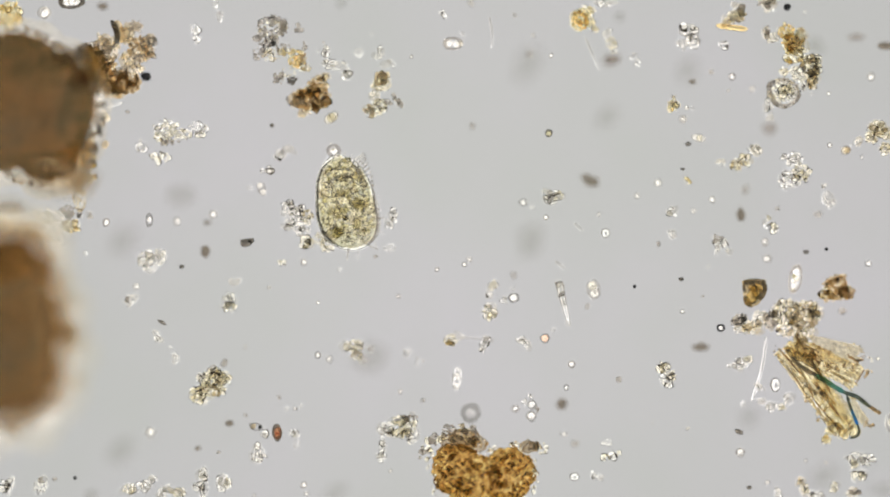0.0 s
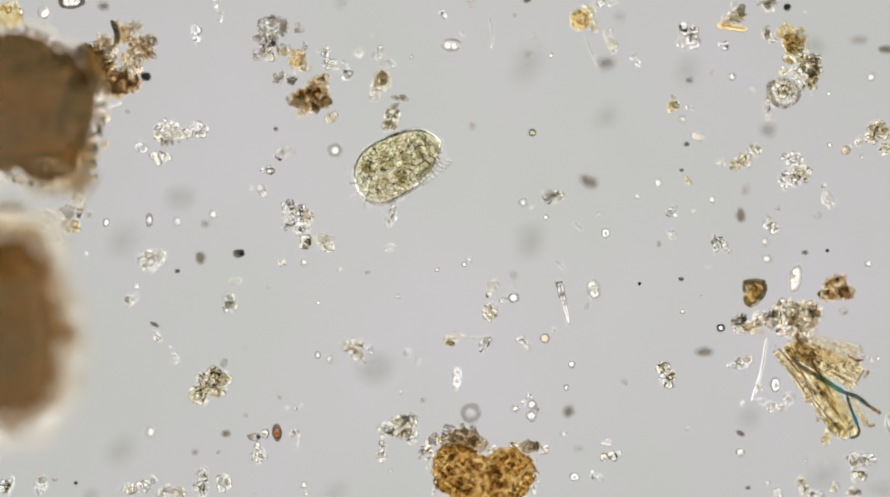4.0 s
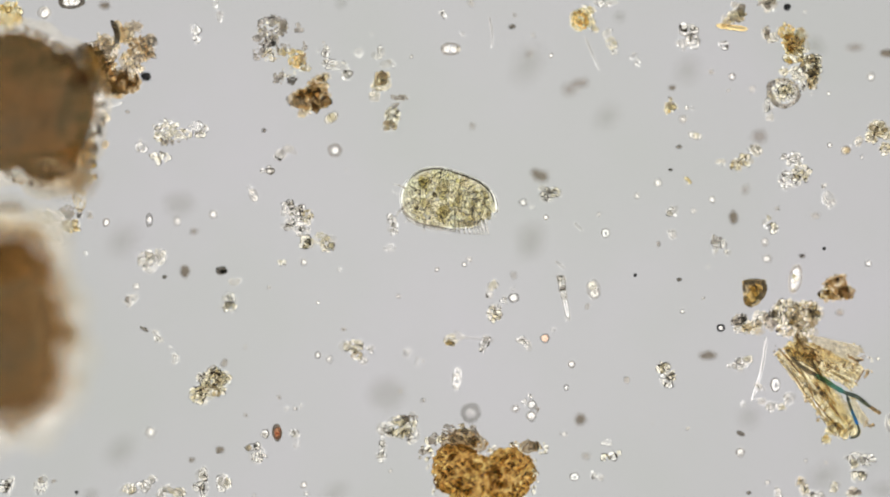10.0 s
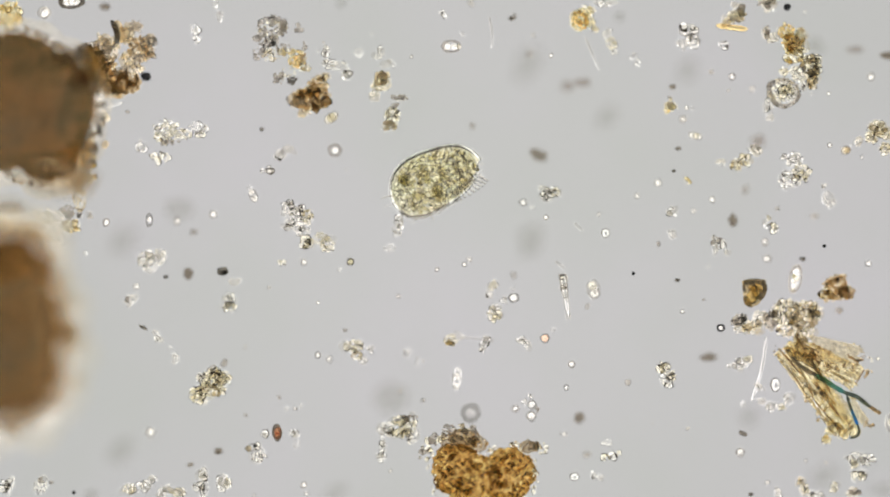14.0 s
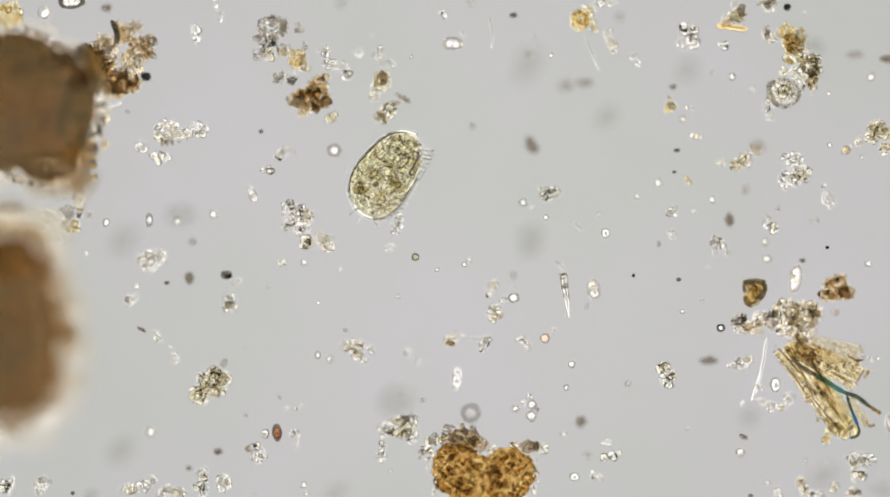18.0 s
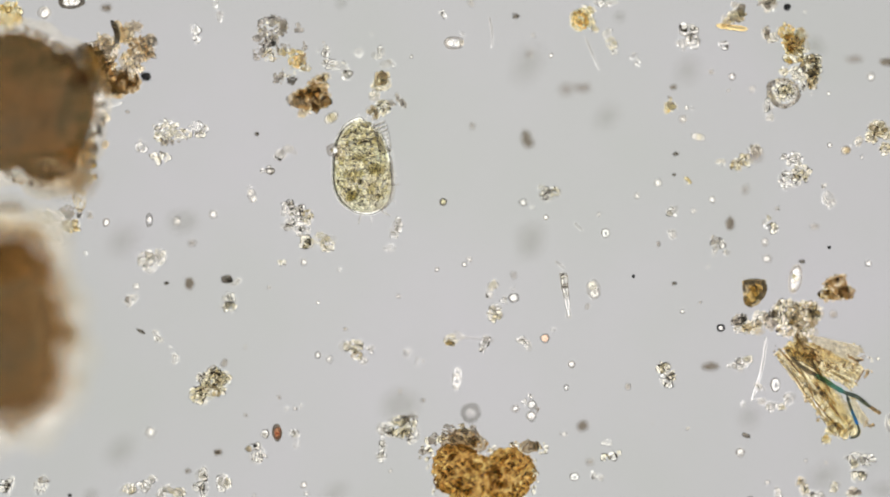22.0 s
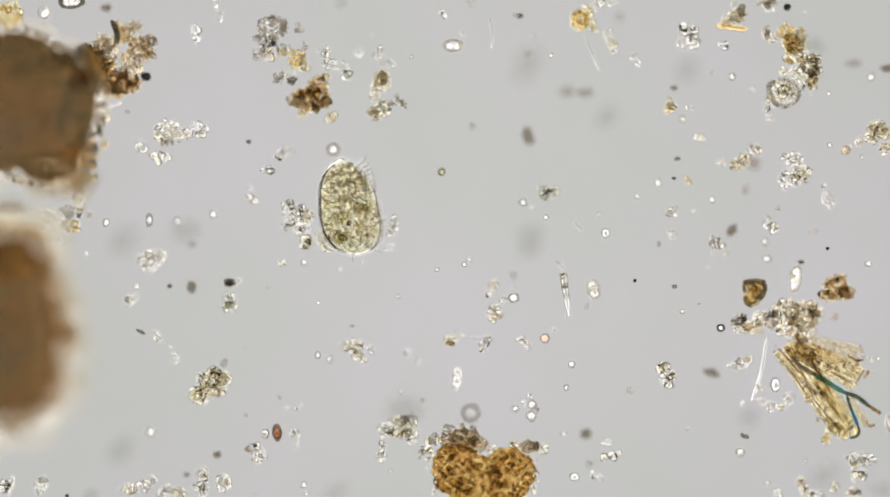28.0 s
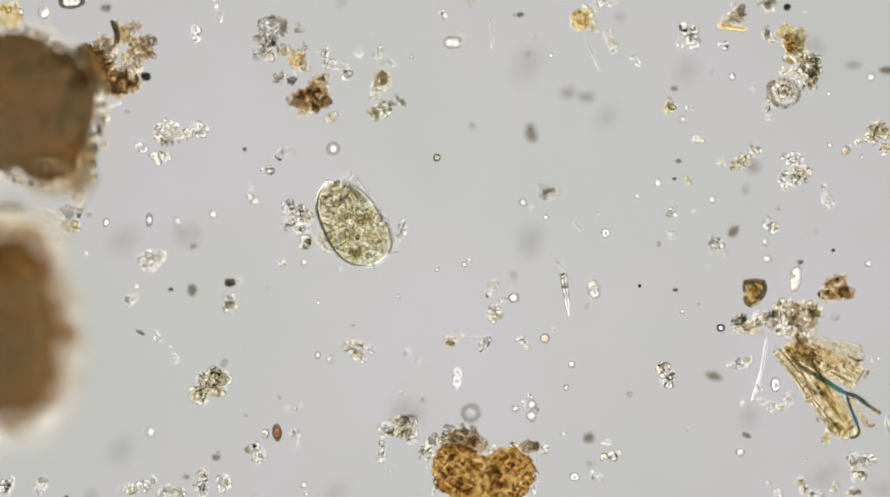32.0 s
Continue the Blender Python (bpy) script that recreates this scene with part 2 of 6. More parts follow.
def shape_mesh(kind, i, material):
    """One of a few shared granule meshes in a material."""
    key = (kind, i, material.name)
    if key not in SHAPES:
        if kind == "round":
            bm = pebble(i + 1, 3, 0.14, peak=0.65)
        elif kind in ("hoop", "broad_hoop", "thin_hoop", "cyst_hoop"):
            bm = hoop(i + 7, {"hoop": 0.21, "broad_hoop": 0.26, "thin_hoop": 0.09, "cyst_hoop": 0.15}[kind], 0.03 if kind == "broad_hoop" else 0.13)
        elif kind == "drop":
            bm = droplet(i + 3)
        elif kind == "ball":
            bm = pebble(i + 5, 4, 0.03)
        elif kind == "lump":
            bm = pebble(i + 11, 2, 0.5, 1.5, (1, 0.8, 0.85), peak=0.6)
        elif kind == "shard":
            bm = pebble(i + 23, 2, 0.7, 1.1, (1, 0.62, 0.55), 0.5)
        else:
            bm = pebble(i + 37, 2, 0.45, 1.3, (1, 0.36, 0.36))
        SHAPES[key] = mesh_of("granule", bm, material, kind != "shard")
    return SHAPES[key]


rng = random.Random(5)


def grain(parent, base, u, v, size, material, kinds=("lump", "lump", "shard", "lump", "round"), lift=None, name="granule"):
    kind = rng.choice(kinds)
    ob = new(name, shape_mesh(kind, rng.randrange(4), material))
    ob.parent = parent
    s = size * (rng.uniform(1.2, 1.6) if rng.random() < 0.22 else rng.uniform(0.5, 1.1)) / 1000
    z = s * 0.75 if lift is None else lift
    ob.matrix_basis = Matrix.Translation(field(u, v, z) - base) @ Matrix.LocRotScale(
        None, Euler((rng.uniform(-0.5, 0.5), rng.uniform(-0.5, 0.5), rng.uniform(0, 6.28))),
        Vector((s * rng.uniform(0.85, 1.2), s * rng.uniform(0.75, 1.1), s * rng.uniform(0.7, 0.95))))
    return ob


def blend(material):
    """The matter of one granule: now and then a paler one among the coloured."""
    paler = {ORANGE.name: AMBER, AMBER.name: PALE, RUST.name: TAN, BROWN.name: RUST, TAN.name: PALE}
    return paler.get(material.name, material) if rng.random() < 0.42 else material


def jelly(parent, base, blobs, seed):
    """The clear uneven jelly that binds a heap: one low lumpy body over all its blobs."""
    hues = {ORANGE.name: JELLY_AMBER, AMBER.name: JELLY_AMBER, RUST.name: JELLY_BROWN, BROWN.name: JELLY_BROWN, DARK.name: JELLY_BROWN, TAN.name: JELLY_TAN, SMOKE.name: JELLY_TAN}
    most = max(blobs, key=lambda b: b[2] * b[3] * (1.6 if b[6].name in hues else 1.0))[6]
    step, edge = 2.0, 2.0
    u0, u1 = min(b[0] - b[2] for b in blobs) - 12, max(b[0] + b[2] for b in blobs) + 12
    v0, v1 = min(b[1] - b[3] for b in blobs) - 12, max(b[1] + b[3] for b in blobs) + 12
    nu, nv = int((u1 - u0) / step) + 2, int((v1 - v0) / step) + 2
    off = Vector((seed * 5.3, seed * 2.9, seed))

    def rise(u, v):
        w = Vector((u * 0.055, v * 0.055, 0)) + off
        u, v = u + 9 * noise.noise(w), v + 9 * noise.noise(w + Vector((9, 4, 2)))
        h = 0.0
        for bu, bv, ru, rv, *_ in blobs:
            a, b = ru + edge, rv + edge
            d = math.hypot((u - bu) / a, (v - bv) / b)
            h = max(h, min(1.0, (1 - d) * min(1.5, min(a, b) / 9.0)))
        if h <= 0:
            return 0.0
        h = h ** 1.8
        return h * max(0.12, 1 + 1.1 * noise.noise(Vector((u * 0.13, v * 0.13, 0)) + off) + 0.45 * noise.noise(Vector((u * 0.31, v * 0.31, 3)) + off))

    high = [[rise(u0 + i * step, v0 + j * step) for j in range(nv)] for i in range(nu)]
    left = {(i, j) for i in range(nu - 1) for j in range(nv - 1) if high[i][j] + high[i + 1][j] + high[i][j + 1] + high[i + 1][j + 1] > 0.05}
    while left:
        todo = [min(left)]
        left.discard(todo[0])
        cells = set(todo)
        while todo:
            i, j = todo.pop()
            for k in ((i - 1, j), (i, j + 1), (i + 1, j), (i, j - 1)):
                if k in left:
                    left.discard(k)
                    cells.add(k)
                    todo.append(k)
        if len(cells) > 8:
            pat_of_jelly(parent, base, cells, high, u0, v0, step, hues.get(most.name, JELLY))


def pat_of_jelly(parent, base, cells, high, u0, v0, step, material):
    """One connected body of jelly over grid cells: an uneven top, a flat underside and low walls."""
    bm = bmesh.new()
    tops, lows = {}, {}

    def corner(i, j):
        if (i, j) not in tops:
            p = field(u0 + i * step, v0 + j * step) - base
            tops[i, j] = bm.verts.new(p + Vector((0, 0, 0.0009 + 0.0080 * high[i][j])))
            lows[i, j] = bm.verts.new(p + Vector((0, 0, 0.0008)))
        return tops[i, j], lows[i, j]

    for i, j in sorted(cells):
        ring = [corner(*k) for k in ((i, j), (i, j + 1), (i + 1, j + 1), (i + 1, j))]
        bm.faces.new([r[0] for r in ring]).smooth = True
        bm.faces.new([r[1] for r in ring][::-1])
        for k, beside in enumerate(((i - 1, j), (i, j + 1), (i + 1, j), (i, j - 1))):
            if beside not in cells:
                p, q = ring[k], ring[(k + 1) % 4]
                bm.faces.new((p[0], p[1], q[1], q[0]))
    part("jelly", bm, material, parent, "clear lumpy jelly that binds the grains", False)


def heap(name, label, category, blobs, group="", kinds=("lump", "lump", "shard", "lump", "round"), tall=0.022, bound=True):
    """A loose heap of granules on the slide. A blob: u, v, half width, half height, how many, granule radius, matter."""
    us = [b[0] for b in blobs]
    vs = [b[1] for b in blobs]
    base = field(sum(us) / len(us), sum(vs) / len(vs))
    ob = new(name)
    ob.location = base
    ob.empty_display_size = 0.02
    for u, v, ru, rv, n, size, material in blobs:
        n, size = round(1.7 * n), 0.83 * size
        laid = []
        crowd = 1.7 if material.name in (CLEAR.name, PALE.name, FAINT.name) else 2.0
        room = max(3, round(crowd * (ru + 2) * (rv + 2) / (size * size * 0.8)))
        n = min(n, room)
        for i in range(n):
            best = None
            for k in range(12):
                a, r = rng.uniform(0, 2 * math.pi), math.sqrt(rng.random())
                p = (ru * r * math.cos(a), rv * r * math.sin(a))
                gap = min([math.hypot(p[0] - q[0], p[1] - q[1]) for q in laid], default=0)
                if best is None or gap > best[0]:
                    best = (gap, p, r)
            gap, p, r = best
            laid.append(p)
            lift = size * 0.0007 if i < 0.7 * n else size * 0.0007 + rng.uniform(0.3, 1.0) * tall * (1 - 0.6 * r)
            grain(ob, base, u + p[0], v + p[1], size, blend(material), kinds, lift)
    if bound and len(ob.children) > 14:
        jelly(ob, base, blobs, us[0] * 0.37 + vs[0])
    return tagged(ob, label, category, group)


def bead(name, label, category, u, v, ru, rv, material, turn=0.0, z=None, group="", kind="round", cores=()):
    """One rounded body lying on the slide, or adrift at height z. cores: bodies seen within, as x, y, radius in shares."""
    h = min(ru, rv) * 0.9 / 1000
    zc = h if z is None else z
    if material is SOFT and not cores:
        material, kind, cores = rng.choice((HALO, RIM, HALO, RIND)), rng.choice(("hoop", "broad_hoop", "hoop")), ((rng.uniform(-0.1, 0.15), rng.uniform(-0.1, 0.15), rng.uniform(0.55, 0.8), DROP),)
        zc = max(zc, rng.choice((0.05, 0.08, 0.10, 0.12)))
    me = shape_mesh(kind, rng.randrange(4), material)
    if not cores:
        ob = new(name, me)
        ob.matrix_basis = at(u, v, zc, turn) @ Matrix.Diagonal((ru / 1000, rv / 1000, h, 1))
        return tagged(ob, label, category, group)
    ob = new(name)
    ob.matrix_basis = at(u, v, zc, turn)
    shell = new("shell", me)
    shell.parent = ob
    shell.scale = (ru / 1000, rv / 1000, h)
    for x, y, r, m in cores:
        c = new("core", shape_mesh("drop", rng.randrange(4), m))
        c.parent = ob
        c.location = (x * ru / 1000, y * rv / 1000, 0)
        k = r * min(ru, rv) / 1000
        c.scale = (k, k, 0.85 * k)
    return tagged(ob, label, category, group)


def tube(points, radii, sides=8):
    """A bent round rod through points, with a radius at each."""
    bm = bmesh.new()
    rings = []
    for i, p in enumerate(points):
        a, b = points[max(0, i - 1)], points[min(len(points) - 1, i + 1)]
        d = (b - a).normalized()
        x = d.cross(Vector((0.13, 0.21, 0.97))).normalized()
        y = d.cross(x)
        rings.append([bm.verts.new(p + (x * math.cos(q) + y * math.sin(q)) * radii[i])
                      for q in (2 * math.pi * k / sides for k in range(sides))])
    for r0, r1 in zip(rings, rings[1:]):
        for k in range(sides):
            bm.faces.new((r0[k], r0[(k + 1) % sides], r1[(k + 1) % sides], r1[k]))
    bm.faces.new(rings[0][::-1])
    bm.faces.new(rings[-1])
    bmesh.ops.recalc_face_normals(bm, faces=bm.faces)
    return bm


def rod(name, label, category, ends, radius, material, bend=0.0, z=0.006, taper=1.0, group=""):
    """A thin straight or bent needle lying on the slide between two field points."""
    (u0, v0), (u1, v1) = ends
    a, b = field(u0, v0, z), field(u1, v1, z)
    mid = (a + b) / 2
    side = Vector((-(b - a).y, (b - a).x, 0)) * bend
    pts, rad = [], []
    for i in range(13):
        s = i / 12
        pts.append(a.lerp(b, s) + side * math.sin(math.pi * s) - Vector((mid.x, mid.y, 0)))
        rad.append(radius / 1000 * (0.5 + 0.5 * min(1, 6 * s, 6 * (1 - s))) * (1 + (taper - 1) * s))
    ob = new(name, mesh_of(name, tube(pts, rad), material))
    ob.location = (mid.x, mid.y, 0)
    return tagged(ob, label, category, group)


def mound(parent, base, name, u, v, ru, rv, h, material, seed, lumps=0.2, freq=1.6, sub=5, sink=0.95, label="", rough=1.0):
    """A large uneven body resting on the slide."""
    bm = pebble(seed, sub, lumps, freq)
    off = Vector((seed * 2.1, seed, 3.0))
    for w in bm.verts:
        d = w.co.normalized()
        k = 1 + rough * (0.10 * noise.noise(d * 6 + off) + 0.07 * noise.noise(d * 13 + off) + 0.05 * noise.noise(d * 27 + off))
        w.co = Vector((w.co.x * k * ru / 1000, w.co.y * k * rv / 1000, w.co.z * k * h))
    ob = part(name, bm, material, parent, label)
    ob.location = field(u, v, h * sink) - base
    return ob


def mass(parent, base, name, middle, lobes, low, high, material, seed, ragged=0.05, grow=0.0, label="", bumps=0.0):
    """A large flat-bottomed body whose outline is the union of oval lobes (u, v, half width, half height) round a middle."""
    cu, cv = middle
    n, rings = 220, 18 if not bumps else 40
    off = Vector((seed * 1.7, seed * 0.9, 0))
    reach = []
    for k in range(n):
        q = 2 * math.pi * k / n
        c, s = math.cos(q), math.sin(q)
        r = 500
        while r > 5 and not any(((cu + r * c - u) / a) ** 2 + ((cv - r * s - v) / b) ** 2 < 1 for u, v, a, b in lobes):
            r -= 1
        w = Vector((c, s, 0))
        r *= 1 + ragged * (noise.noise(w * 5 + off) + 0.7 * noise.noise(w * 13 + off) + 0.5 * noise.noise(w * 31 + off))
        reach.append((r + grow) / 1000)
    bm = bmesh.new()
    mid = field(cu, cv, low)
    tops, lows = [], []
    for i in range(1, rings + 1):
        s = i / rings
        top, under = [], []
        for k in range(n):
            q = 2 * math.pi * k / n
            p = Vector((math.cos(q), math.sin(q), 0)) * reach[k] * s
            z = math.sqrt(max(0.0, 1 - s ** 2.4)) * (1 + 0.25 * noise.noise(p * 22 + off) + bumps * (noise.noise(p * 110 + off) + 0.6 * noise.noise(p * 240 + off)))
            top.append(bm.verts.new(p + Vector((0, 0, high * z))))
            under.append(top[-1] if i == rings else bm.verts.new(p - Vector((0, 0, low * math.sqrt(1 - s ** 2.4)))))
        tops.append(top)
        lows.append(under)
    crown, foot = bm.verts.new((0, 0, high)), bm.verts.new((0, 0, -low))
    for k in range(n):
        j = (k + 1) % n
        bm.faces.new((crown, tops[0][k], tops[0][j]))
        bm.faces.new((foot, lows[0][j], lows[0][k]))
        for i in range(rings - 1):
            bm.faces.new((tops[i][k], tops[i + 1][k], tops[i + 1][j], tops[i][j]))
            bm.faces.new((lows[i][k], lows[i][j], lows[i + 1][j], lows[i + 1][k]))
    ob = part(name, bm, material, parent, label)
    ob.location = mid - base
    return ob


def slime_skirt(parent, base, middle, lobes, wide, tall, seed, level=0.0):
    """A thin clear sheath of slime that slopes away from a mass's edge."""
    cu, cv = middle
    n, rings = 160, 12
    off = Vector((seed, 2 * seed, 0))
    bm = bmesh.new()
    tops, lows = [], []
    steps = [0.97 * i / (rings - 3) for i in range(rings - 2)] + [0.985, 0.997, 1.0]
    for i, s in enumerate(steps):
        top, under = [], []
        for k in range(n):
            q = 2 * math.pi * k / n
            c, d = math.cos(q), math.sin(q)
            r = 500
            while r > 5 and not any(((cu + r * c - u) / a) ** 2 + ((cv - r * d - v) / b) ** 2 < 1 for u, v, a, b in lobes):
                r -= 2
            w = wide * (1 + 0.5 * noise.noise(Vector((c, d, 0)) * 3 + off))
            p = Vector((c, d, 0)) * (r - 12 + (w + 12) * s) / 1000
            top.append(bm.verts.new(p + Vector((0, 0, 0.00055 + tall * (1 - s) ** 2.8))))
            under.append(bm.verts.new(p + Vector((0, 0, 0.0005))))
        tops.append(top)
        lows.append(under)
    for k in range(n):
        j = (k + 1) % n
        for i in range(rings):
            bm.faces.new((tops[i][k], tops[i + 1][k], tops[i + 1][j], tops[i][j]))
            bm.faces.new((lows[i][k], lows[i][j], lows[i + 1][j], lows[i + 1][k]))
        bm.faces.new((tops[0][k], tops[0][j], lows[0][j], lows[0][k]))
        bm.faces.new((tops[rings][k], lows[rings][k], lows[rings][j], tops[rings][j]))
    ob = part("slime_sheath", bm, SLIME, parent, "thin clear sheath of slime")
    ob.location = field(cu, cv, level) - base
    return ob


# ---- the setting ----
def lamp_disc(name, r0, r1, z, material, parent):
    bm = bmesh.new()
    n = 96
    outer = [bm.verts.new((r1 * math.cos(2 * math.pi * k / n), r1 * math.sin(2 * math.pi * k / n), z)) for k in range(n)]
    if r0 == 0:
        bm.faces.new(outer)
    else:
        inner = [bm.verts.new((r0 * math.cos(2 * math.pi * k / n), r0 * math.sin(2 * math.pi * k / n), z)) for k in range(n)]
        for k in range(n):
            bm.faces.new((inner[k], outer[k], outer[(k + 1) % n], inner[(k + 1) % n]))
    return part(name, bm, material, parent, smooth=False)


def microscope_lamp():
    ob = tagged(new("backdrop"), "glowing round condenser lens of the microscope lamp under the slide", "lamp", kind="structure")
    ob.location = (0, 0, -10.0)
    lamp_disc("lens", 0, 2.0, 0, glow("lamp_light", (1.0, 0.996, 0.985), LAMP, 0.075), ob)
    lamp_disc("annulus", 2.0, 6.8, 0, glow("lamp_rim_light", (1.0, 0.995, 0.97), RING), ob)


def glass_slide():
    bm = bmesh.new()
    bmesh.ops.create_cube(bm, size=1.0)
    for v in bm.verts:
        v.co = Vector((v.co.x * 3.4, v.co.y * 2.6, -0.03 + v.co.z * 0.06))
    bmesh.ops.bevel(bm, geom=bm.edges[:], offset=0.008, segments=2, affect="EDGES")
    ob = new("floor", mesh_of("floor", bm, slide_glass(), False))
    ob.visible_shadow = False
    return tagged(ob, "clear glass microscope slide carrying the drop of water", "slide", kind="structure")


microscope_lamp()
glass_slide()

# ---- the large masses ----
def rim_flocs(ob, base, course, n, spread, size, material, low, high):
    """Soft lumps of the same matter strewn along a mass's edge."""
    for i in range(n):
        s = rng.uniform(0, len(course) - 1.001)
        (u0, v0), (u1, v1) = course[int(s)], course[int(s) + 1]
        f = s - int(s)
        k = size * rng.uniform(0.5, 1.5)
        grain(ob, base, u0 + (u1 - u0) * f + rng.gauss(0, spread), v0 + (v1 - v0) * f + rng.gauss(0, spread), k, material,
              ("lump", "round"), lift=rng.uniform(low, high), name="floc")


def humus_masses():
    base = field(20, 190)
    ob = tagged(new("humus_mass"), "large dense dark brown lump of humus with a ragged edge", "debris lump")
    ob.location = base
    lobes = ((20, 185, 130, 118), (95, 185, 76, 92), (106, 226, 56, 56), (-40, 182, 170, 128), (34, 116, 76, 60), (0, 96, 70, 40), (104, 120, 40, 34), (84, 281, 56, 44))
    mass(ob, base, "lump", (40, 190), lobes, 0.24, 0.08, HUMUS, 3, 0.045, grow=-3)
    slime_skirt(ob, base, (40, 190), lobes, 26, 0.012, 3, 0.14)
    edge = ((0, 62), (55, 62), (90, 85), (130, 96), (155, 140), (170, 180), (170, 230), (160, 280), (144, 308), (98, 331), (48, 316), (0, 309))
    for u, v, ru, rv, h, seed in ((24, 102, 100, 32, 0.08, 31), (74, 122, 58, 36, 0.08, 34), (70, 292, 70, 22, 0.06, 35), (132, 204, 30, 60, 0.06, 37), (138, 184, 22, 30, 0.05, 51), (16, 82, 54, 14, 0.05, 52), (148, 222, 11, 26, 0.04, 53), (96, 108, 28, 12, 0.05, 54), (88, 296, 18, 16, 0.05, 55)):
        mound(ob, base, "crust", u, v, ru, rv, h, CRUST, seed, 0.35, 1.6, 4, sink=3.6, rough=1.6, label="dark olive crust")
    for u, v, ru, rv, seed in ((146, 284, 13, 17, 38), (134, 264, 15, 13, 39), (150, 252, 9, 15, 40), (128, 288, 12, 10, 41), (112, 274, 14, 10, 42)):
        mound(ob, base, "patch", u, v, ru, rv, 0.018, OCHRE, seed, 0.35, 1.8, 4, sink=4.0, rough=1.6, label="ochre patch on the humus")
    rim_flocs(ob, base, edge, 16, 6, 8, BROWN, 0.06, 0.18)
    rim_flocs(ob, base, edge[:9], 44, 5, 4.5, DARK, 0.02, 0.08)
    rim_flocs(ob, base, ((0, 80), (60, 84), (110, 104), (140, 150), (150, 230), (146, 290)), 60, 14, 4.5, BROWN, 0.05, 0.09)
    rim_flocs(ob, base, edge, 22, 6, 8, SMOKE, 0.06, 0.18)
    mound(ob, base, "fringe", 156, 120, 30, 42, 0.05, RUST, 5, 0.4, 1.8, 5, rough=2, label="amber translucent fringe")
    mound(ob, base, "fringe", 104, 316, 58, 26, 0.06, FRINGE, 9, 0.3, 1.5, 4, sink=7.5, rough=1.4, label="thin tan outer fringe")
    mound(ob, base, "fringe", 140, 322, 22, 22, 0.05, FRINGE, 10, 0.3, 1.5, 4, sink=9, label="thin tan outer fringe")
    mound(ob, base, "fringe", 157, 121, 15, 25, 0.04, AMBER, 8, 0.4, 1.8, 4, rough=2, label="amber translucent fringe")
    mound(ob, base, "fringe", 148, 268, 14, 40, 0.05, TAN, 6, 0.4, 1.8, 4, label="rust-coloured fringe")
    for u, v, n, size, m in ((176, 205, 9, 5, TAN), (164, 218, 9, 4.5, SMOKE), (150, 280, 12, 6, AMBER), (185, 228, 3, 4, SMOKE),
                             (155, 305, 8, 5, TAN), (60, 66, 10, 7, SMOKE), (105, 92, 9, 7, BROWN), (130, 296, 12, 6, RUST)):
        for i in range(n):
            grain(ob, base, u + rng.uniform(-14, 14), v + rng.uniform(-14, 14), size, m, lift=rng.uniform(0.004, 0.03))
    base = field(20, 580)
    ob = tagged(new("humus_mass"), "large dense brown lump of humus with a soft rounded edge", "debris lump")
    ob.location = base
    lobes = ((-20, 590, 132, 150), (10, 482, 76, 78), (28, 600, 82, 94), (46, 545, 50, 66), (24, 662, 80, 84), (0, 690, 76, 58), (-80, 600, 150, 170))
    mass(ob, base, "lump", (0, 600), lobes, 0.70, 0.12, HUMUS, 12, 0.045, grow=-15)
    slime_skirt(ob, base, (0, 600), lobes, 52, 0.018, 5, 0.5)
    edge = ((0, 425), (50, 440), (94, 480), (112, 530), (116, 580), (126, 620), (116, 670), (94, 700), (66, 728), (24, 750), (0, 756))
    rim_flocs(ob, base, edge, 30, 8, 10, FRINGE, 0.3, 0.7)
    mound(ob, base, "fringe", -12, 448, 70, 56, 0.30, FRINGE, 16, 0.15, 1.2, 4, label="thin tan outer fringe")
    mound(ob, base, "smudge", 16, 366, 30, 11, 0.03, HAZE_DARK, 44, 0.3, 1.4, 3, sink=6, label="dark grey smudge")
    rim_flocs(ob, base, ((0, 384), (30, 396), (56, 420), (84, 450)), 8, 10, 12, FRINGE, 0.12, 0.4)


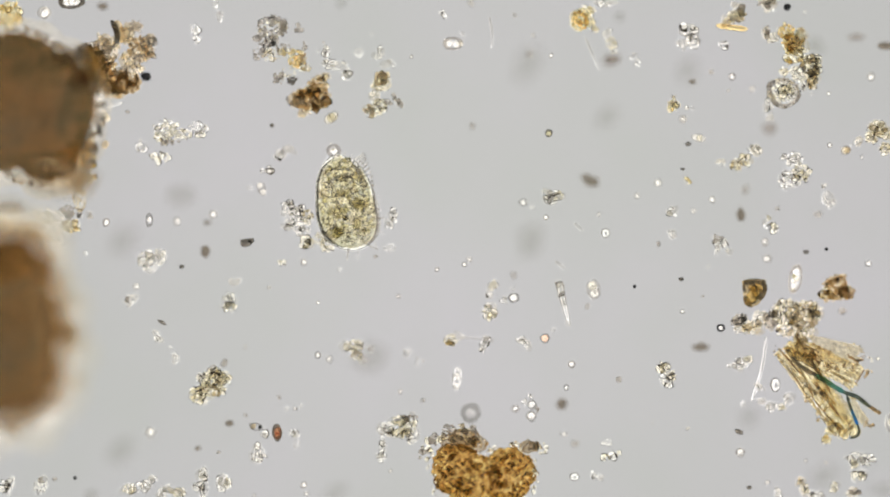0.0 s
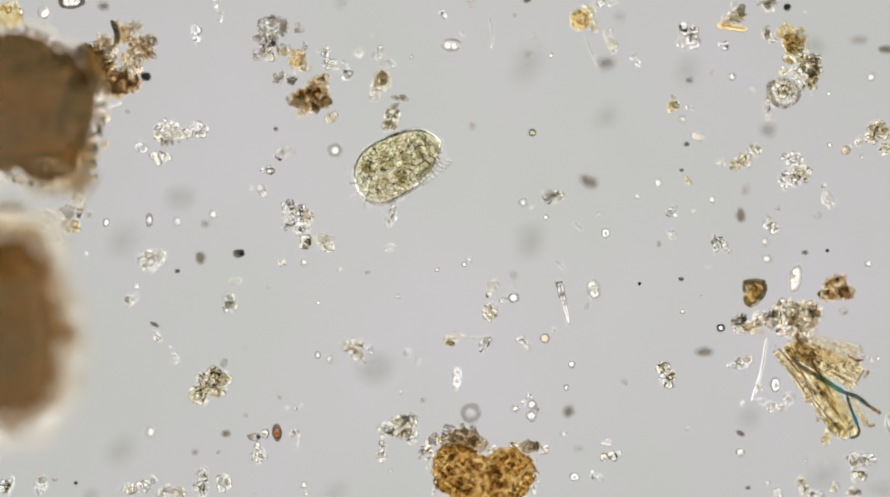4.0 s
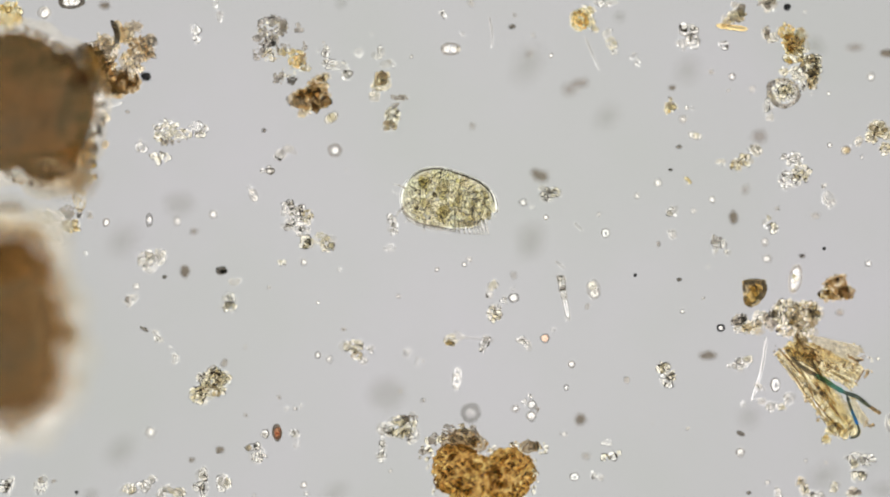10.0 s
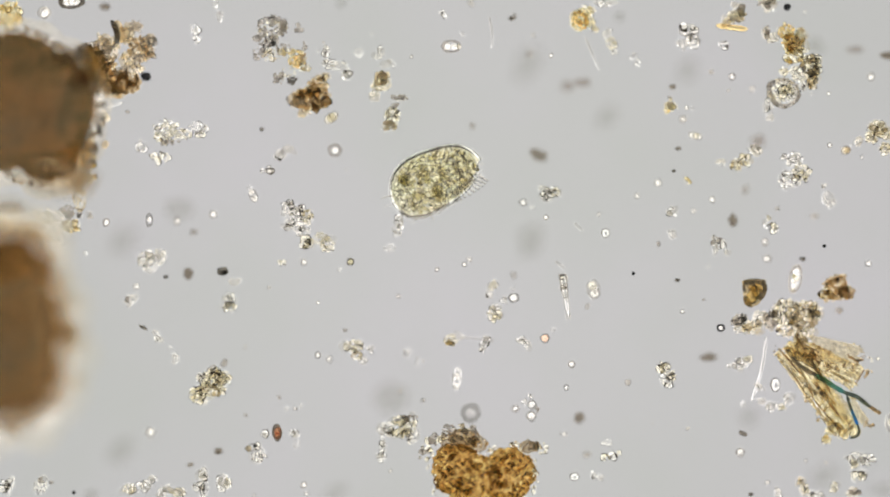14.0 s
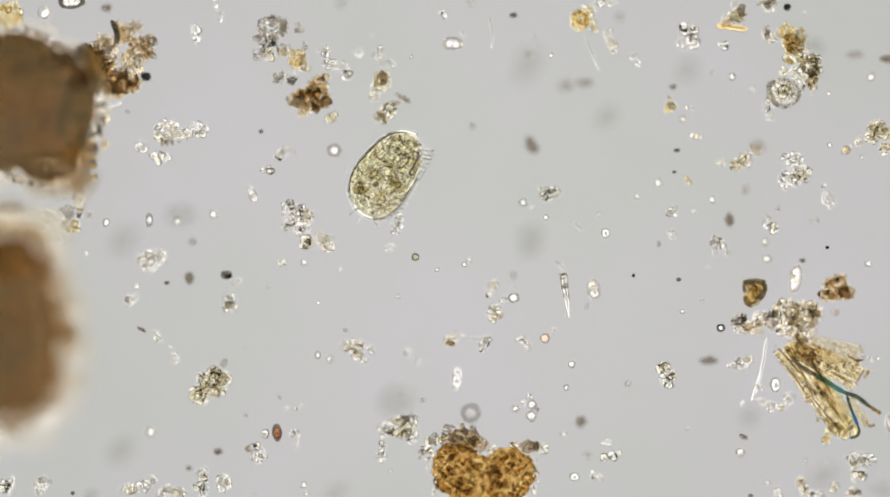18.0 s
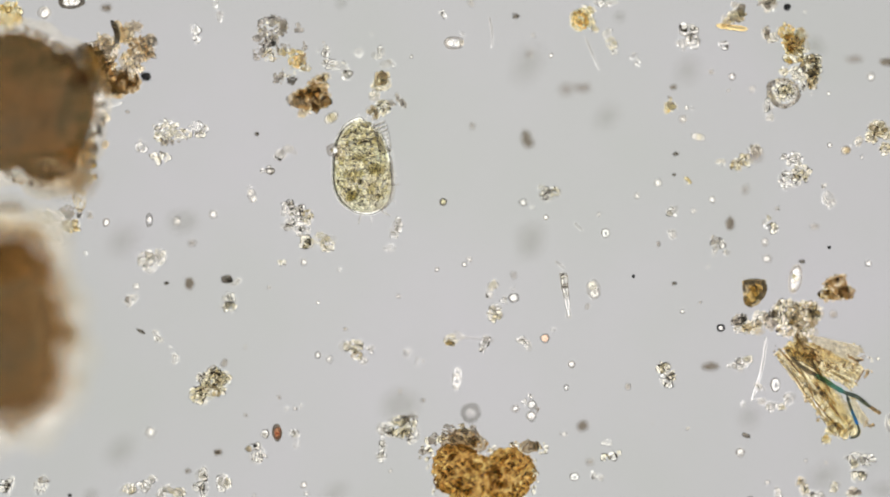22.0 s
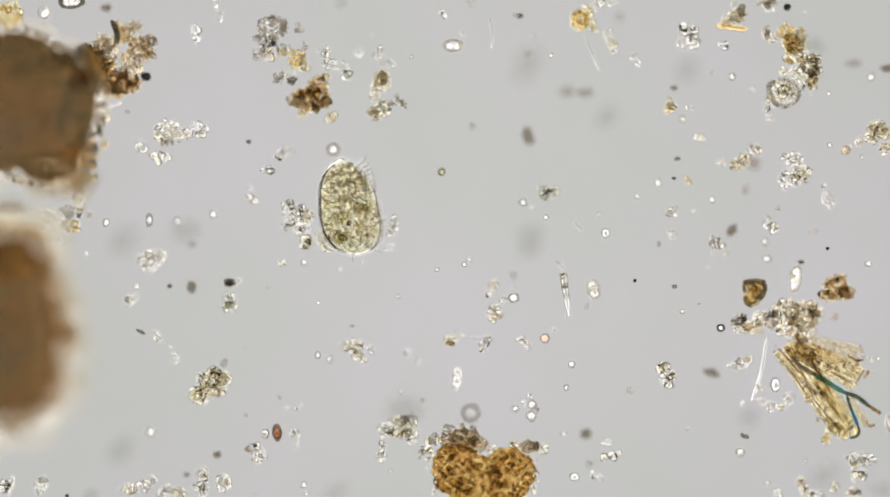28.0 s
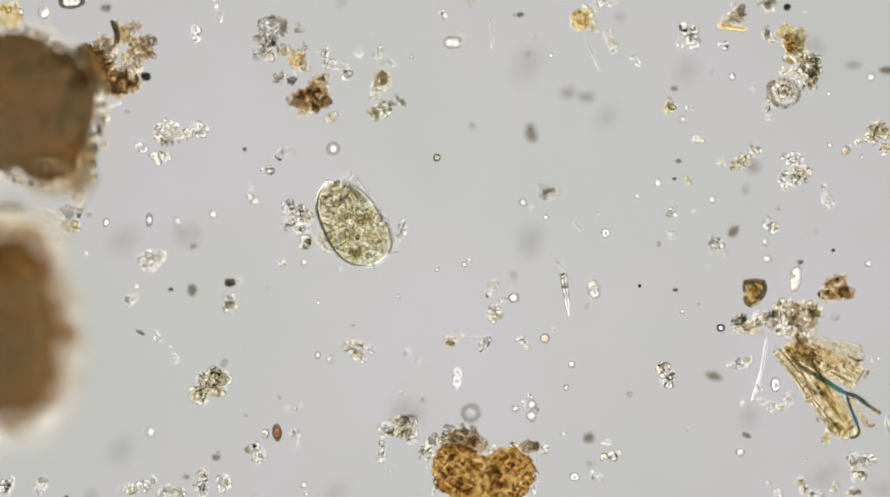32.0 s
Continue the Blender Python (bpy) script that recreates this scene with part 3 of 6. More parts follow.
def amber_mass():
    base = field(850, 830)
    ob = tagged(new("amber_mass"), "amber brown granular floc with two rounded lobes", "debris lump")
    ob.location = base
    lobes = ((806, 829, 47, 46), (897, 836, 46, 50), (850, 880, 60, 70), (800, 810, 34, 30), (850, 850, 50, 48))
    mass(ob, base, "floc", (850, 850), lobes, 0.012, 0.018, CLAY, 21, 0.07, bumps=0.45)
    for u, v, ru, rv, seed in ((818, 774, 26, 18, 61), (836, 782, 22, 14, 62), (795, 778, 18, 14, 63), (930, 788, 14, 10, 64)):
        mound(ob, base, "cap", u, v, ru, rv, 0.012, FRINGE, seed, 0.4, 1.8, 4, rough=2, label="tan grey cap on the floc")
    for u, v, ru, rv, n, size, m in ((806, 828, 44, 46, 60, 4.5, RUST), (806, 828, 44, 46, 40, 5, BROWN), (897, 836, 44, 46, 50, 4.5, RUST), (897, 836, 40, 42, 45, 5.0, BROWN), (850, 868, 62, 36, 60, 4.5, AMBER), (850, 838, 90, 40, 60, 4, ORANGE), (850, 838, 90, 40, 70, 3.6, PALE), (850, 840, 90, 40, 40, 3.2, CLEAR),
                                     (796, 768, 34, 12, 10, 5.5, SMOKE), (820, 772, 26, 14, 16, 5, TAN), (846, 780, 16, 10, 8, 5.5, RUST), (804, 776, 36, 10, 26, 5, PALE), (868, 792, 12, 6, 8, 4.5, TAN), (915, 786, 18, 8, 10, 4.5, TAN), (938, 787, 16, 9, 12, 4.5, BROWN),
                                     (955, 790, 14, 10, 8, 4.5, PALE), (752, 790, 10, 20, 10, 5, PALE), (760, 815, 10, 20, 10, 4, PALE),
                                     (765, 775, 10, 12, 7, 6, SMOKE), (745, 800, 8, 10, 6, 6, SMOKE), (790, 758, 14, 10, 8, 5, SMOKE), (828, 765, 14, 16, 14, 5.5, SMOKE), (812, 752, 6, 8, 5, 5, TAN),
                                     (885, 822, 22, 16, 8, 6, BROWN), (815, 858, 20, 12, 6, 6, BROWN), (938, 785, 18, 8, 5, 5, SMOKE), (942, 840, 6, 30, 14, 4, PALE), (765, 850, 6, 26, 12, 4, PALE)):
        for i in range(round(1.25 * n)):
            a, r = rng.uniform(0, 6.283), math.sqrt(rng.random())
            grain(ob, base, u + ru * r * math.cos(a), v + rv * r * math.sin(a), 0.85 * size, blend(m), lift=rng.uniform(0.014, 0.05 - 0.03 * r))


humus_masses()
amber_mass()


# ---- the ciliate ----
def flank(s):
    """Half widths of the body (to its left, to its right) at s from -1 at the tail to 1 at the front."""
    e = max(0.0, 1 - abs(s) ** (4.2 if s > 0 else 2.6)) ** 0.5
    left = 0.053 * e * (1 - 0.14 * s)
    right = 0.050 * max(0.0, 1 - abs(s) ** (3.4 if s > 0 else 2.9)) ** 0.5 * (1 - 0.13 * s - 0.26 * max(0.0, s) ** 1.4)
    return left, right


def body_shell(scale, thick):
    bm = bmesh.new()
    bmesh.ops.create_uvsphere(bm, u_segments=48, v_segments=36, radius=1.0)
    for v in bm.verts:
        x, s, z = v.co.x, v.co.z, v.co.y
        c = max(1e-6, math.sqrt(max(0.0, 1 - s * s)))
        left, right = flank(s)
        w = (left if x < 0 else right) * x / c
        dent = 0.008 * max(0.0, s) ** 4 * (0.7 + x / c)
        v.co = Vector(((w + 0.006 * (s * s - 0.4)) * scale, (0.084 * s - dent) * scale, z / c * thick * c ** 0.4))
    bmesh.ops.recalc_face_normals(bm, faces=bm.faces)
    return bm


def bristle(length, width, lean):
    """A cilium or cirrus that grows from its root along x and curves."""
    pts = [Vector((length * s, lean * length * s * s, -0.002 * s)) for s in (0, 0.2, 0.4, 0.6, 0.8, 1.0)]
    return tube(pts, [width * (1 - 0.5 * s) for s in (0, 0.2, 0.4, 0.6, 0.8, 1.0)], 6)


def build_ciliate():
    ob = tagged(new("ciliate"), "oval yellow-green granular ciliate with clear cirri, gliding over the slide", "ciliate")
    part("pellicle", body_shell(1.03, 0.022), PELLICLE, ob, "clear smooth outer skin")
    part("cytoplasm", body_shell(0.985, 0.020), PLASM, ob, "olive yellow cytoplasm")
    r = random.Random(11)
    laid = []
    for n in range(250):
        best = None
        for k in range(8):
            s, x = r.uniform(-0.96, 0.96), r.uniform(-1, 1)
            left, right = flank(s)
            p = Vector(((left if x < 0 else right) * x * 0.90 + 0.006 * (s * s - 0.4), 0.077 * s, 0))
            gap = min([(p - q).length for q in laid], default=0)
            if best is None or gap > best[0]:
                best = (gap, p, s, x)
        gap, p, s, x = best
        laid.append(p.copy())
        g = new("granule", shape_mesh("lump" if n % 3 else "round", n % 4, CLEAR if s < -0.80 else FOOD))
        g.parent = ob
        k = r.uniform(0.0034, 0.0062)
        p.z = r.uniform(-0.011, 0.013) * math.sqrt(max(0, 1 - x * x))
        g.matrix_basis = Matrix.LocRotScale(p, Euler((r.uniform(-0.4, 0.4), r.uniform(-0.4, 0.4), r.uniform(0, 3))), Vector((k, k * r.uniform(0.8, 1.1), k * r.uniform(0.6, 0.9))))
    fine = bmesh.new()
    for i in range(260):
        s, x = r.uniform(-0.80, 0.98), r.uniform(-1, 1)
        left, right = flank(s)
        k = r.uniform(0.0015, 0.0028)
        p = Vector(((left if x < 0 else right) * x * 0.93 + 0.006 * (s * s - 0.4), 0.079 * s, r.uniform(-0.012, 0.016) * math.sqrt(1 - x * x)))
        bmesh.ops.create_icosphere(fine, subdivisions=1, radius=k, matrix=Matrix.LocRotScale(p, Euler((r.random() * 3, r.random() * 3, 0)), Vector((1, 1, 0.9))))
    for i in range(54):
        s, x = r.uniform(-0.86, 0.9), r.uniform(-0.9, 0.9)
        left, right = flank(s)
        g = new("dark_granule", shape_mesh("round", i % 4, BAND))
        g.parent = ob
        k = r.uniform(0.0012, 0.0024)
        g.matrix_basis = Matrix.LocRotScale(Vector(((left if x < 0 else right) * x + 0.006 * (s * s - 0.4), 0.079 * s, r.uniform(0.002, 0.014) * math.sqrt(1 - x * x))), Euler((0, 0, r.uniform(0, 3))), Vector((k, k * r.uniform(0.7, 1.2), k)))
    tagged(part("fine_granules", fine, MOTE, ob, "fine yellow granules strewn through the cytoplasm"), kind="stuff")
    beats = []
    for i in range(9):
        s = 0.88 - 0.078 * i
        left, right = flank(s)
        c = part("membranelle", bristle(0.027 - 0.0006 * i, 0.0024, 0.14), COMB, ob)
        shade = bristle(0.026 - 0.0006 * i, 0.0012, 0.14)
        for v in shade.verts:
            v.co.y -= 0.0028
        edge = part("dark_edge", shade, RIND, c, "dark edge of the membranelle")
        edge.location = (0, 0, 0.001)
        beats.append((c, pose(right * 0.66 + 0.006 * (s * s - 0.4), 0.080 * s, 0.018, 0, 0, 17 - 1.7 * i), 9, 2.1, i * 0.42))
    for i in range(8):
        s = 0.30 - 0.075 * i
        left, right = flank(s)
        c = part("membranelle", bristle(0.016, 0.0014, 0.2), SOFT, ob)
        beats.append((c, pose(right * 0.86 + 0.006 * (s * s - 0.4), 0.080 * s, 0.012, 0, 0, -14 - 3 * i), 14, 2.3, i * 0.7))
    for i in range(4):
        c = part("membranelle", bristle(0.013, 0.0014, -0.25), SOFT, ob)
        beats.append((c, pose(-0.004 + 0.009 * i, 0.079 - 0.0030 * i, 0.004, 0, 0, 92 - 12 * i), 12, 2.4, i * 0.6 + 1))
    for i in range(16):
        s, x = r.uniform(-0.7, 0.8), r.uniform(-0.75, 0.75)
        left, right = flank(s)
        g = new("food_vacuole", shape_mesh("lump", i % 4, VACUOLE))
        g.parent = ob
        k = r.uniform(0.006, 0.0105)
        g.matrix_basis = Matrix.LocRotScale(Vector(((left if x < 0 else right) * x, 0.077 * s, r.uniform(-0.006, 0.004))), Euler((0, 0, r.uniform(0, 6))), Vector((k, k, k * 0.6)))
    line = []
    for i in range(40):
        s = 0.96 - 1.92 * i / 39
        left, right = flank(s)
        line.append(Vector((-left * 0.95 + 0.006 * (s * s - 0.4), 0.0825 * s, 0.010)))
    part("dorsal_margin", tube(line, [0.0021 * min(1, 0.4 + i / 6, 0.4 + (39 - i) / 6) for i in range(40)]), MARGIN, ob, "thin dark line along the rounded flank")
    ridge = []
    for i in range(22):
        s = 0.35 - 1.30 * i / 21
        left, right = flank(s)
        ridge.append(Vector((right * (1.04 + 0.12 * max(0.0, -s) ** 3) + 0.006 * (s * s - 0.4) + 0.0005 * math.sin(i * 1.9), 0.083 * s, 0.004)))
    part("undulating_membrane", tube(ridge, [0.0024 * min(1, 0.3 + i / 5, 0.3 + (21 - i) / 5) for i in range(22)]), CILIUM, ob, "pale wavy membrane along the flank")
    line = []
    for i in range(30):
        s = 0.10 - 1.08 * i / 29
        left, right = flank(s)
        line.append(Vector((right * 0.97 + 0.006 * (s * s - 0.4), 0.0835 * s, 0.008)))
    part("ventral_margin", tube(line, [0.0014 * min(1, 0.3 + i / 6, 0.3 + (29 - i) / 6) for i in range(30)]), BAND, ob, "thin dark line along the flatter flank")
    for i, (x, y, a, ln) in enumerate(((0.030, -0.062, -52, 0.034), (0.020, -0.072, -68, 0.036), (0.008, -0.078, -82, 0.032),
                                       (-0.006, -0.080, -98, 0.028), (0.038, -0.052, -38, 0.030), (0.044, -0.034, -25, 0.022),
                                       (0.046, -0.015, -15, 0.018))):
        c = part("cirrus", bristle(ln * 0.75, 0.0024, 0.25 if i % 2 else -0.2), CILIUM if i % 2 else SOFT, ob, "long clear tapering cirrus")
        beats.append((c, pose(x, y, -0.010, 0, 0, a), 20, 1.3, i * 1.7))
    return ob, beats


ciliate, beats = build_ciliate()


# ---- debris along the upper edge ----
G = "granular debris clumps"
H = "single clear granules"

heap("debris_clump", "tan and smoky ragged floc beside the brown humus lump", "debris clump", [
    (185, 74, 18, 12, 8, 6, TAN), (186, 76, 18, 12, 6, 6, SMOKE), (248, 88, 20, 22, 14, 7, RUST), (250, 86, 22, 22, 12, 6.5, SMOKE), (200, 150, 30, 20, 20, 7, BROWN), (200, 145, 30, 20, 12, 7, RUST), (170, 110, 20, 26, 16, 8, RUST), (262, 72, 12, 10, 7, 6, SMOKE), (238, 48, 12, 9, 6, 7, SMOKE), (222, 62, 12, 14, 8, 7, TAN),
    (225, 146, 22, 18, 30, 6, BROWN), (190, 118, 14, 14, 9, 7, RUST), (192, 155, 14, 14, 10, 6, TAN), (212, 128, 12, 8, 6, 6, SMOKE),
    (235, 122, 14, 10, 3, 6, PALE), (232, 118, 12, 10, 4, 6, SMOKE), (152, 90, 12, 12, 6, 8, SMOKE), (192, 98, 13, 16, 10, 6, SMOKE), (224, 104, 9, 10, 7, 5.5, TAN), (200, 80, 10, 7, 5, 5, PALE), (158, 122, 14, 22, 16, 6, AMBER)], G, kinds=("lump", "shard", "lump", "shard"))
rod("debris_rod", "short smoky olive rod in the ragged floc", "debris rod", ((205, 36), (216, 76)), 8, RUST, z=0.012)
rod("debris_rod", "dark smoky curved rod in the ragged floc", "debris rod", ((196, 36), (206, 78)), 5, DARK, 0.1, z=0.020)
bead("mineral_grain", "black round mineral grain beside the tan floc", "mineral grain", 257, 135, 9, 8, INK, z=0.075)
rod("needle", "thin clear needle beside the humus lump", "needle", ((186, 190), (216, 181)), 3, CLEAR)
bead("spore", "bright clear elongated spore with a dark rim", "spore", 126, 3, 25, 13, DARK, kind="hoop", cores=((-0.45, 0, 0.66, DROP), (0.0, 0.1, 0.6, DROP), (0.45, 0, 0.66, DROP)))
bead("granule", "round clear granule with a soft grey rim", "granule", 78, 23, 13, 12, SOFT, group=H)
heap("debris_clump", "amber granular clump near the field's edge", "debris clump", [(17, 28, 22, 24, 30, 5.5, AMBER), (5, 40, 10, 10, 5, 4, PALE)], G)
heap("debris_clump", "two loose clear fragments on the slide", "debris clump", [(342, 50, 8, 8, 4, 6, CLEAR), (347, 68, 5, 8, 3, 6, CLEAR)], G)
heap("debris_clump", "string of faint clear fragments", "debris clump", [(379, 8, 5, 10, 4, 5, FAINT), (386, 30, 5, 10, 3, 5, FAINT)], G)
heap("debris_clump", "clear crystalline granular clump in three lobes", "debris clump", [
    (294, 236, 20, 18, 18, 7, PALE), (290, 228, 22, 18, 9, 5.5, SOFT), (300, 246, 18, 10, 5, 5, SMOKE), (326, 236, 10, 8, 6, 6, PALE), (349, 226, 16, 10, 14, 6, CLEAR), (352, 238, 8, 6, 4, 5.5, PALE), (251, 257, 9, 9, 8, 6, CLEAR), (284, 278, 14, 8, 8, 7, PALE)], G, kinds=("lump", "shard", "lump"), tall=0.06, bound=False)
heap("debris_clump", "smoky brown loose floc with an amber patch", "debris clump", [
    (480, 48, 26, 18, 16, 6.5, SMOKE), (482, 52, 24, 16, 9, 6, PALE), (480, 31, 6, 3, 2, 6, DARK), (500, 46, 4, 10, 5, 8.5, SMOKE), (524, 52, 4, 9, 5, 8.5, SMOKE), (470, 72, 18, 9, 14, 7, SMOKE), (476, 78, 14, 7, 2, 5, DARK),
    (455, 95, 10, 10, 5, 5, SMOKE), (480, 92, 14, 12, 10, 5, PALE), (478, 98, 18, 10, 7, 5, TAN), (500, 84, 14, 6, 6, 5, SMOKE), (535, 82, 3, 8, 3, 5, SMOKE),
    (512, 94, 20, 6, 10, 5.5, AMBER), (522, 108, 12, 10, 16, 5, ORANGE), (534, 104, 5, 8, 6, 5, RUST), (538, 120, 10, 7, 8, 5, AMBER),
    (492, 138, 10, 10, 8, 6, SMOKE), (514, 142, 7, 6, 4, 5, DARK), (506, 130, 14, 10, 6, 4.5, PALE)], G, kinds=("lump", "shard", "lump"), tall=0.11, bound=False)
heap("debris_clump", "dark brown jagged clump with an amber crest", "debris clump", [
    (548, 174, 34, 18, 32, 6.5, BROWN), (550, 176, 32, 16, 18, 6, TAN), (520, 176, 12, 9, 4, 6, SMOKE), (560, 150, 18, 14, 18, 5.5, RUST), (572, 138, 10, 6, 5, 5, PALE),
    (545, 166, 20, 6, 8, 6, ORANGE), (536, 200, 10, 6, 6, 4, PALE), (545, 180, 26, 10, 5, 6, SMOKE)], G)
heap("debris_chain", "chain of clear bead-like granules", "debris clump", [
    (573, 90, 6, 8, 4, 5, CLEAR), (578, 112, 10, 7, 6, 5, CLEAR), (592, 118, 8, 5, 4, 5, CLEAR), (612, 128, 8, 8, 4, 6, CLEAR), (607, 114, 5, 4, 2, 4, CLEAR)], G)
bead("granule", "pale yellow oval granule", "granule", 584, 208, 15, 10, RIM, 35, cores=((-0.3, 0, 0.74, PALE), (0.3, 0, 0.74, PALE), (0, 0, 0.8, PALE)))
heap("debris_clump", "tan granular clump with a clear foot", "debris clump", [
    (672, 138, 14, 11, 14, 5.5, TAN), (672, 150, 16, 10, 12, 5, PALE), (662, 166, 7, 7, 4, 5, CLEAR)], G)
heap("debris_clump", "clear upright splintered fragments", "debris clump", [(670, 92, 4, 10, 4, 6, CLEAR), (663, 100, 5, 5, 3, 4, CLEAR), (680, 112, 12, 5, 5, 5, FAINT)], G)
yellow_floc = heap("debris_clump", "yellow granular clump with a smoky tail", "debris clump", [
    (692, 205, 12, 15, 22, 5.5, PALE), (688, 222, 13, 8, 12, 5, TAN), (706, 172, 14, 4, 7, 4.5, SMOKE), (695, 188, 6, 6, 5, 4, SMOKE)], G)
bead("granule", "faint clear round granule", "granule", 632, 93, 9, 9, FAINT, group=H)
heap("debris_clump", "small clear branching crystal clump", "debris clump", [(496, 272, 8, 9, 9, 4.5, CLEAR), (508, 263, 8, 5, 5, 4, CLEAR), (487, 278, 5, 5, 3, 3.5, CLEAR)], G)
heap("debris_clump", "small clear bar-shaped fragments", "debris clump", [(474, 300, 8, 3, 3, 6, CLEAR), (462, 302, 5, 3, 3, 4, CLEAR)], G)
heap("debris_clump", "two small clear fragments on the slide", "debris clump", [(779, 25, 4, 6, 3, 4.5, CLEAR)], G)
rod("filament", "faint clear upright filament", "filament", ((862, 30), (866, 84)), 2.4, FAINT, 0.05)
heap("debris_clump", "orange granular clump with a clear frayed side", "debris clump", [
    (1022, 36, 14, 17, 30, 5.5, ORANGE), (1034, 18, 16, 8, 12, 4.5, PALE), (1040, 38, 8, 12, 8, 4, PALE), (1046, 53, 6, 4, 4, 4, CLEAR)], G)
heap("debris_clump", "thin clear floc at the field's edge", "debris clump", [(1068, 5, 22, 5, 12, 4, CLEAR)], G)
heap("debris_clump", "clear slanting elongated fragment", "debris clump", [(1070, 58, 7, 7, 5, 4.5, CLEAR), (1077, 76, 7, 11, 10, 5, PALE), (1082, 92, 6, 5, 3, 4, CLEAR)], G)
heap("debris_clump", "pair of faint clear fragments", "debris clump", [(1117, 98, 4, 5, 2, 5, FAINT), (1124, 110, 4, 6, 3, 5, CLEAR)], G)
rod("needle", "faint clear slanting needle", "needle", ((1031, 66), (1056, 124)), 2.6, FAINT)
heap("debris_clump", "open clump of clear coarse granules", "debris clump", [(1214, 55, 16, 10, 10, 6.5, CLEAR), (1222, 74, 12, 10, 8, 6.5, CLEAR), (1203, 77, 8, 6, 4, 5, CLEAR)], G)
heap("debris_clump", "two clear joined granules", "debris clump", [(1275, 80, 7, 7, 5, 6, CLEAR)], G)
rod("plant_splinter", "bright amber straight splinter under a tan clump", "plant splinter", ((1262, 45), (1317, 52)), 5.5, ORANGE, z=0.006)
heap("debris_clump", "tan granular clump lying on an amber splinter", "debris clump", [(1297, 30, 15, 10, 12, 5.5, TAN), (1299, 28, 15, 11, 12, 5.5, PALE), (1281, 38, 8, 6, 6, 4.5, TAN), (1306, 14, 6, 6, 4, 6, SMOKE), (1296, 10, 5, 3, 2, 4, CLEAR)], G)
heap("debris_clump", "smoky clear clump at the field's edge", "debris clump", [(1352, 4, 16, 6, 10, 5, SMOKE), (1357, 15, 8, 6, 5, 4.5, CLEAR)], G)
heap("debris_clump", "grey clear upright broken fragments", "debris clump", [(1350, 56, 5, 12, 7, 4.5, SMOKE), (1362, 68, 10, 6, 6, 4, CLEAR)], G)
heap("debris_clump", "orange granular curved clump with a tan tail", "debris clump", [
    (1385, 56, 14, 13, 22, 4.6, ORANGE), (1399, 78, 18, 16, 30, 4.6, ORANGE), (1398, 74, 18, 18, 16, 5, PALE), (1408, 82, 12, 14, 8, 5, PALE), (1400, 100, 17, 12, 20, 5, AMBER), (1412, 62, 8, 10, 8, 5, TAN),
    (1428, 118, 16, 20, 20, 6, PALE), (1428, 118, 16, 20, 12, 5.5, TAN), (1430, 142, 9, 14, 12, 6, TAN), (1405, 130, 10, 10, 10, 5.5, CLEAR), (1383, 125, 8, 8, 5, 4, PALE), (1440, 108, 6, 10, 5, 5, CLEAR)], G)
cyst = heap("cyst", "round pale yellow granular cyst with a grey outline", "cyst", [(1379, 163, 23, 18, 15, 7, PALE), (1394, 172, 6, 5, 3, 6.5, CLEAR)], kinds=("round", "lump"), tall=0.004)
shell = new("shell", shape_mesh("cyst_hoop", 1, SMOKE))
shell.parent = cyst
shell.matrix_basis = Matrix.Translation(field(1380, 163, 0.024) - cyst.location) @ Matrix.Rotation(-0.4, 4, "Z") @ Matrix.Diagonal((0.031, 0.026, 0.012, 1))
for k in range(20):
    a = k * 0.314 + rng.uniform(-0.1, 0.1)
    grain(cyst, cyst.location, 1380 + 29 * math.cos(a), 163 + 25 * math.sin(a), rng.uniform(2.6, 4.6), rng.choice((SMOKE, DARK, SMOKE, RIND)), ("lump", "shard"), 0.02)
heap("debris_clump", "clear small tail of granules below the cyst", "debris clump", [(1353, 186, 6, 10, 7, 4.5, CLEAR), (1357, 205, 6, 8, 5, 4.5, FAINT), (1412, 150, 6, 12, 6, 5, CLEAR)], G)
heap("debris_clump", "tan and clear clump at the field's side", "debris clump", [(1546, 226, 16, 12, 20, 5.5, PALE), (1546, 228, 14, 10, 8, 5, TAN), (1560, 236, 10, 10, 9, 5.5, PALE), (1535, 242, 10, 8, 8, 5, PALE), (1512, 249, 6, 6, 4, 4.5, CLEAR), (1560, 262, 8, 12, 8, 5, PALE)], G)
heap("debris_clump", "spiky tan and clear clump", "debris clump", [(1298, 290, 10, 8, 12, 5, TAN), (1312, 282, 10, 8, 9, 5, PALE), (1330, 264, 10, 8, 9, 5, CLEAR), (1270, 288, 8, 4, 4, 4, CLEAR)], G)
heap("debris_clump", "clear coarse crystalline clump", "debris clump", [(1400, 282, 14, 12, 14, 5.5, CLEAR), (1390, 318, 18, 14, 18, 6, CLEAR), (1412, 305, 14, 14, 14, 5.5, PALE), (1380, 276, 3, 3, 2, 4, CLEAR)], G)
heap("debris_clump", "faint thin clear clump", "debris clump", [(1461, 352, 10, 12, 8, 5, FAINT), (1450, 329, 4, 4, 2, 4, CLEAR)], G)
bead("granule", "pale yellow oval granule on the slide", "granule", 1490, 265, 10, 8, HALO, 10, kind="hoop", group=H, z=0.07, cores=((0, 0, 0.85, TAN), (0.3, 0, 0.7, TAN)))

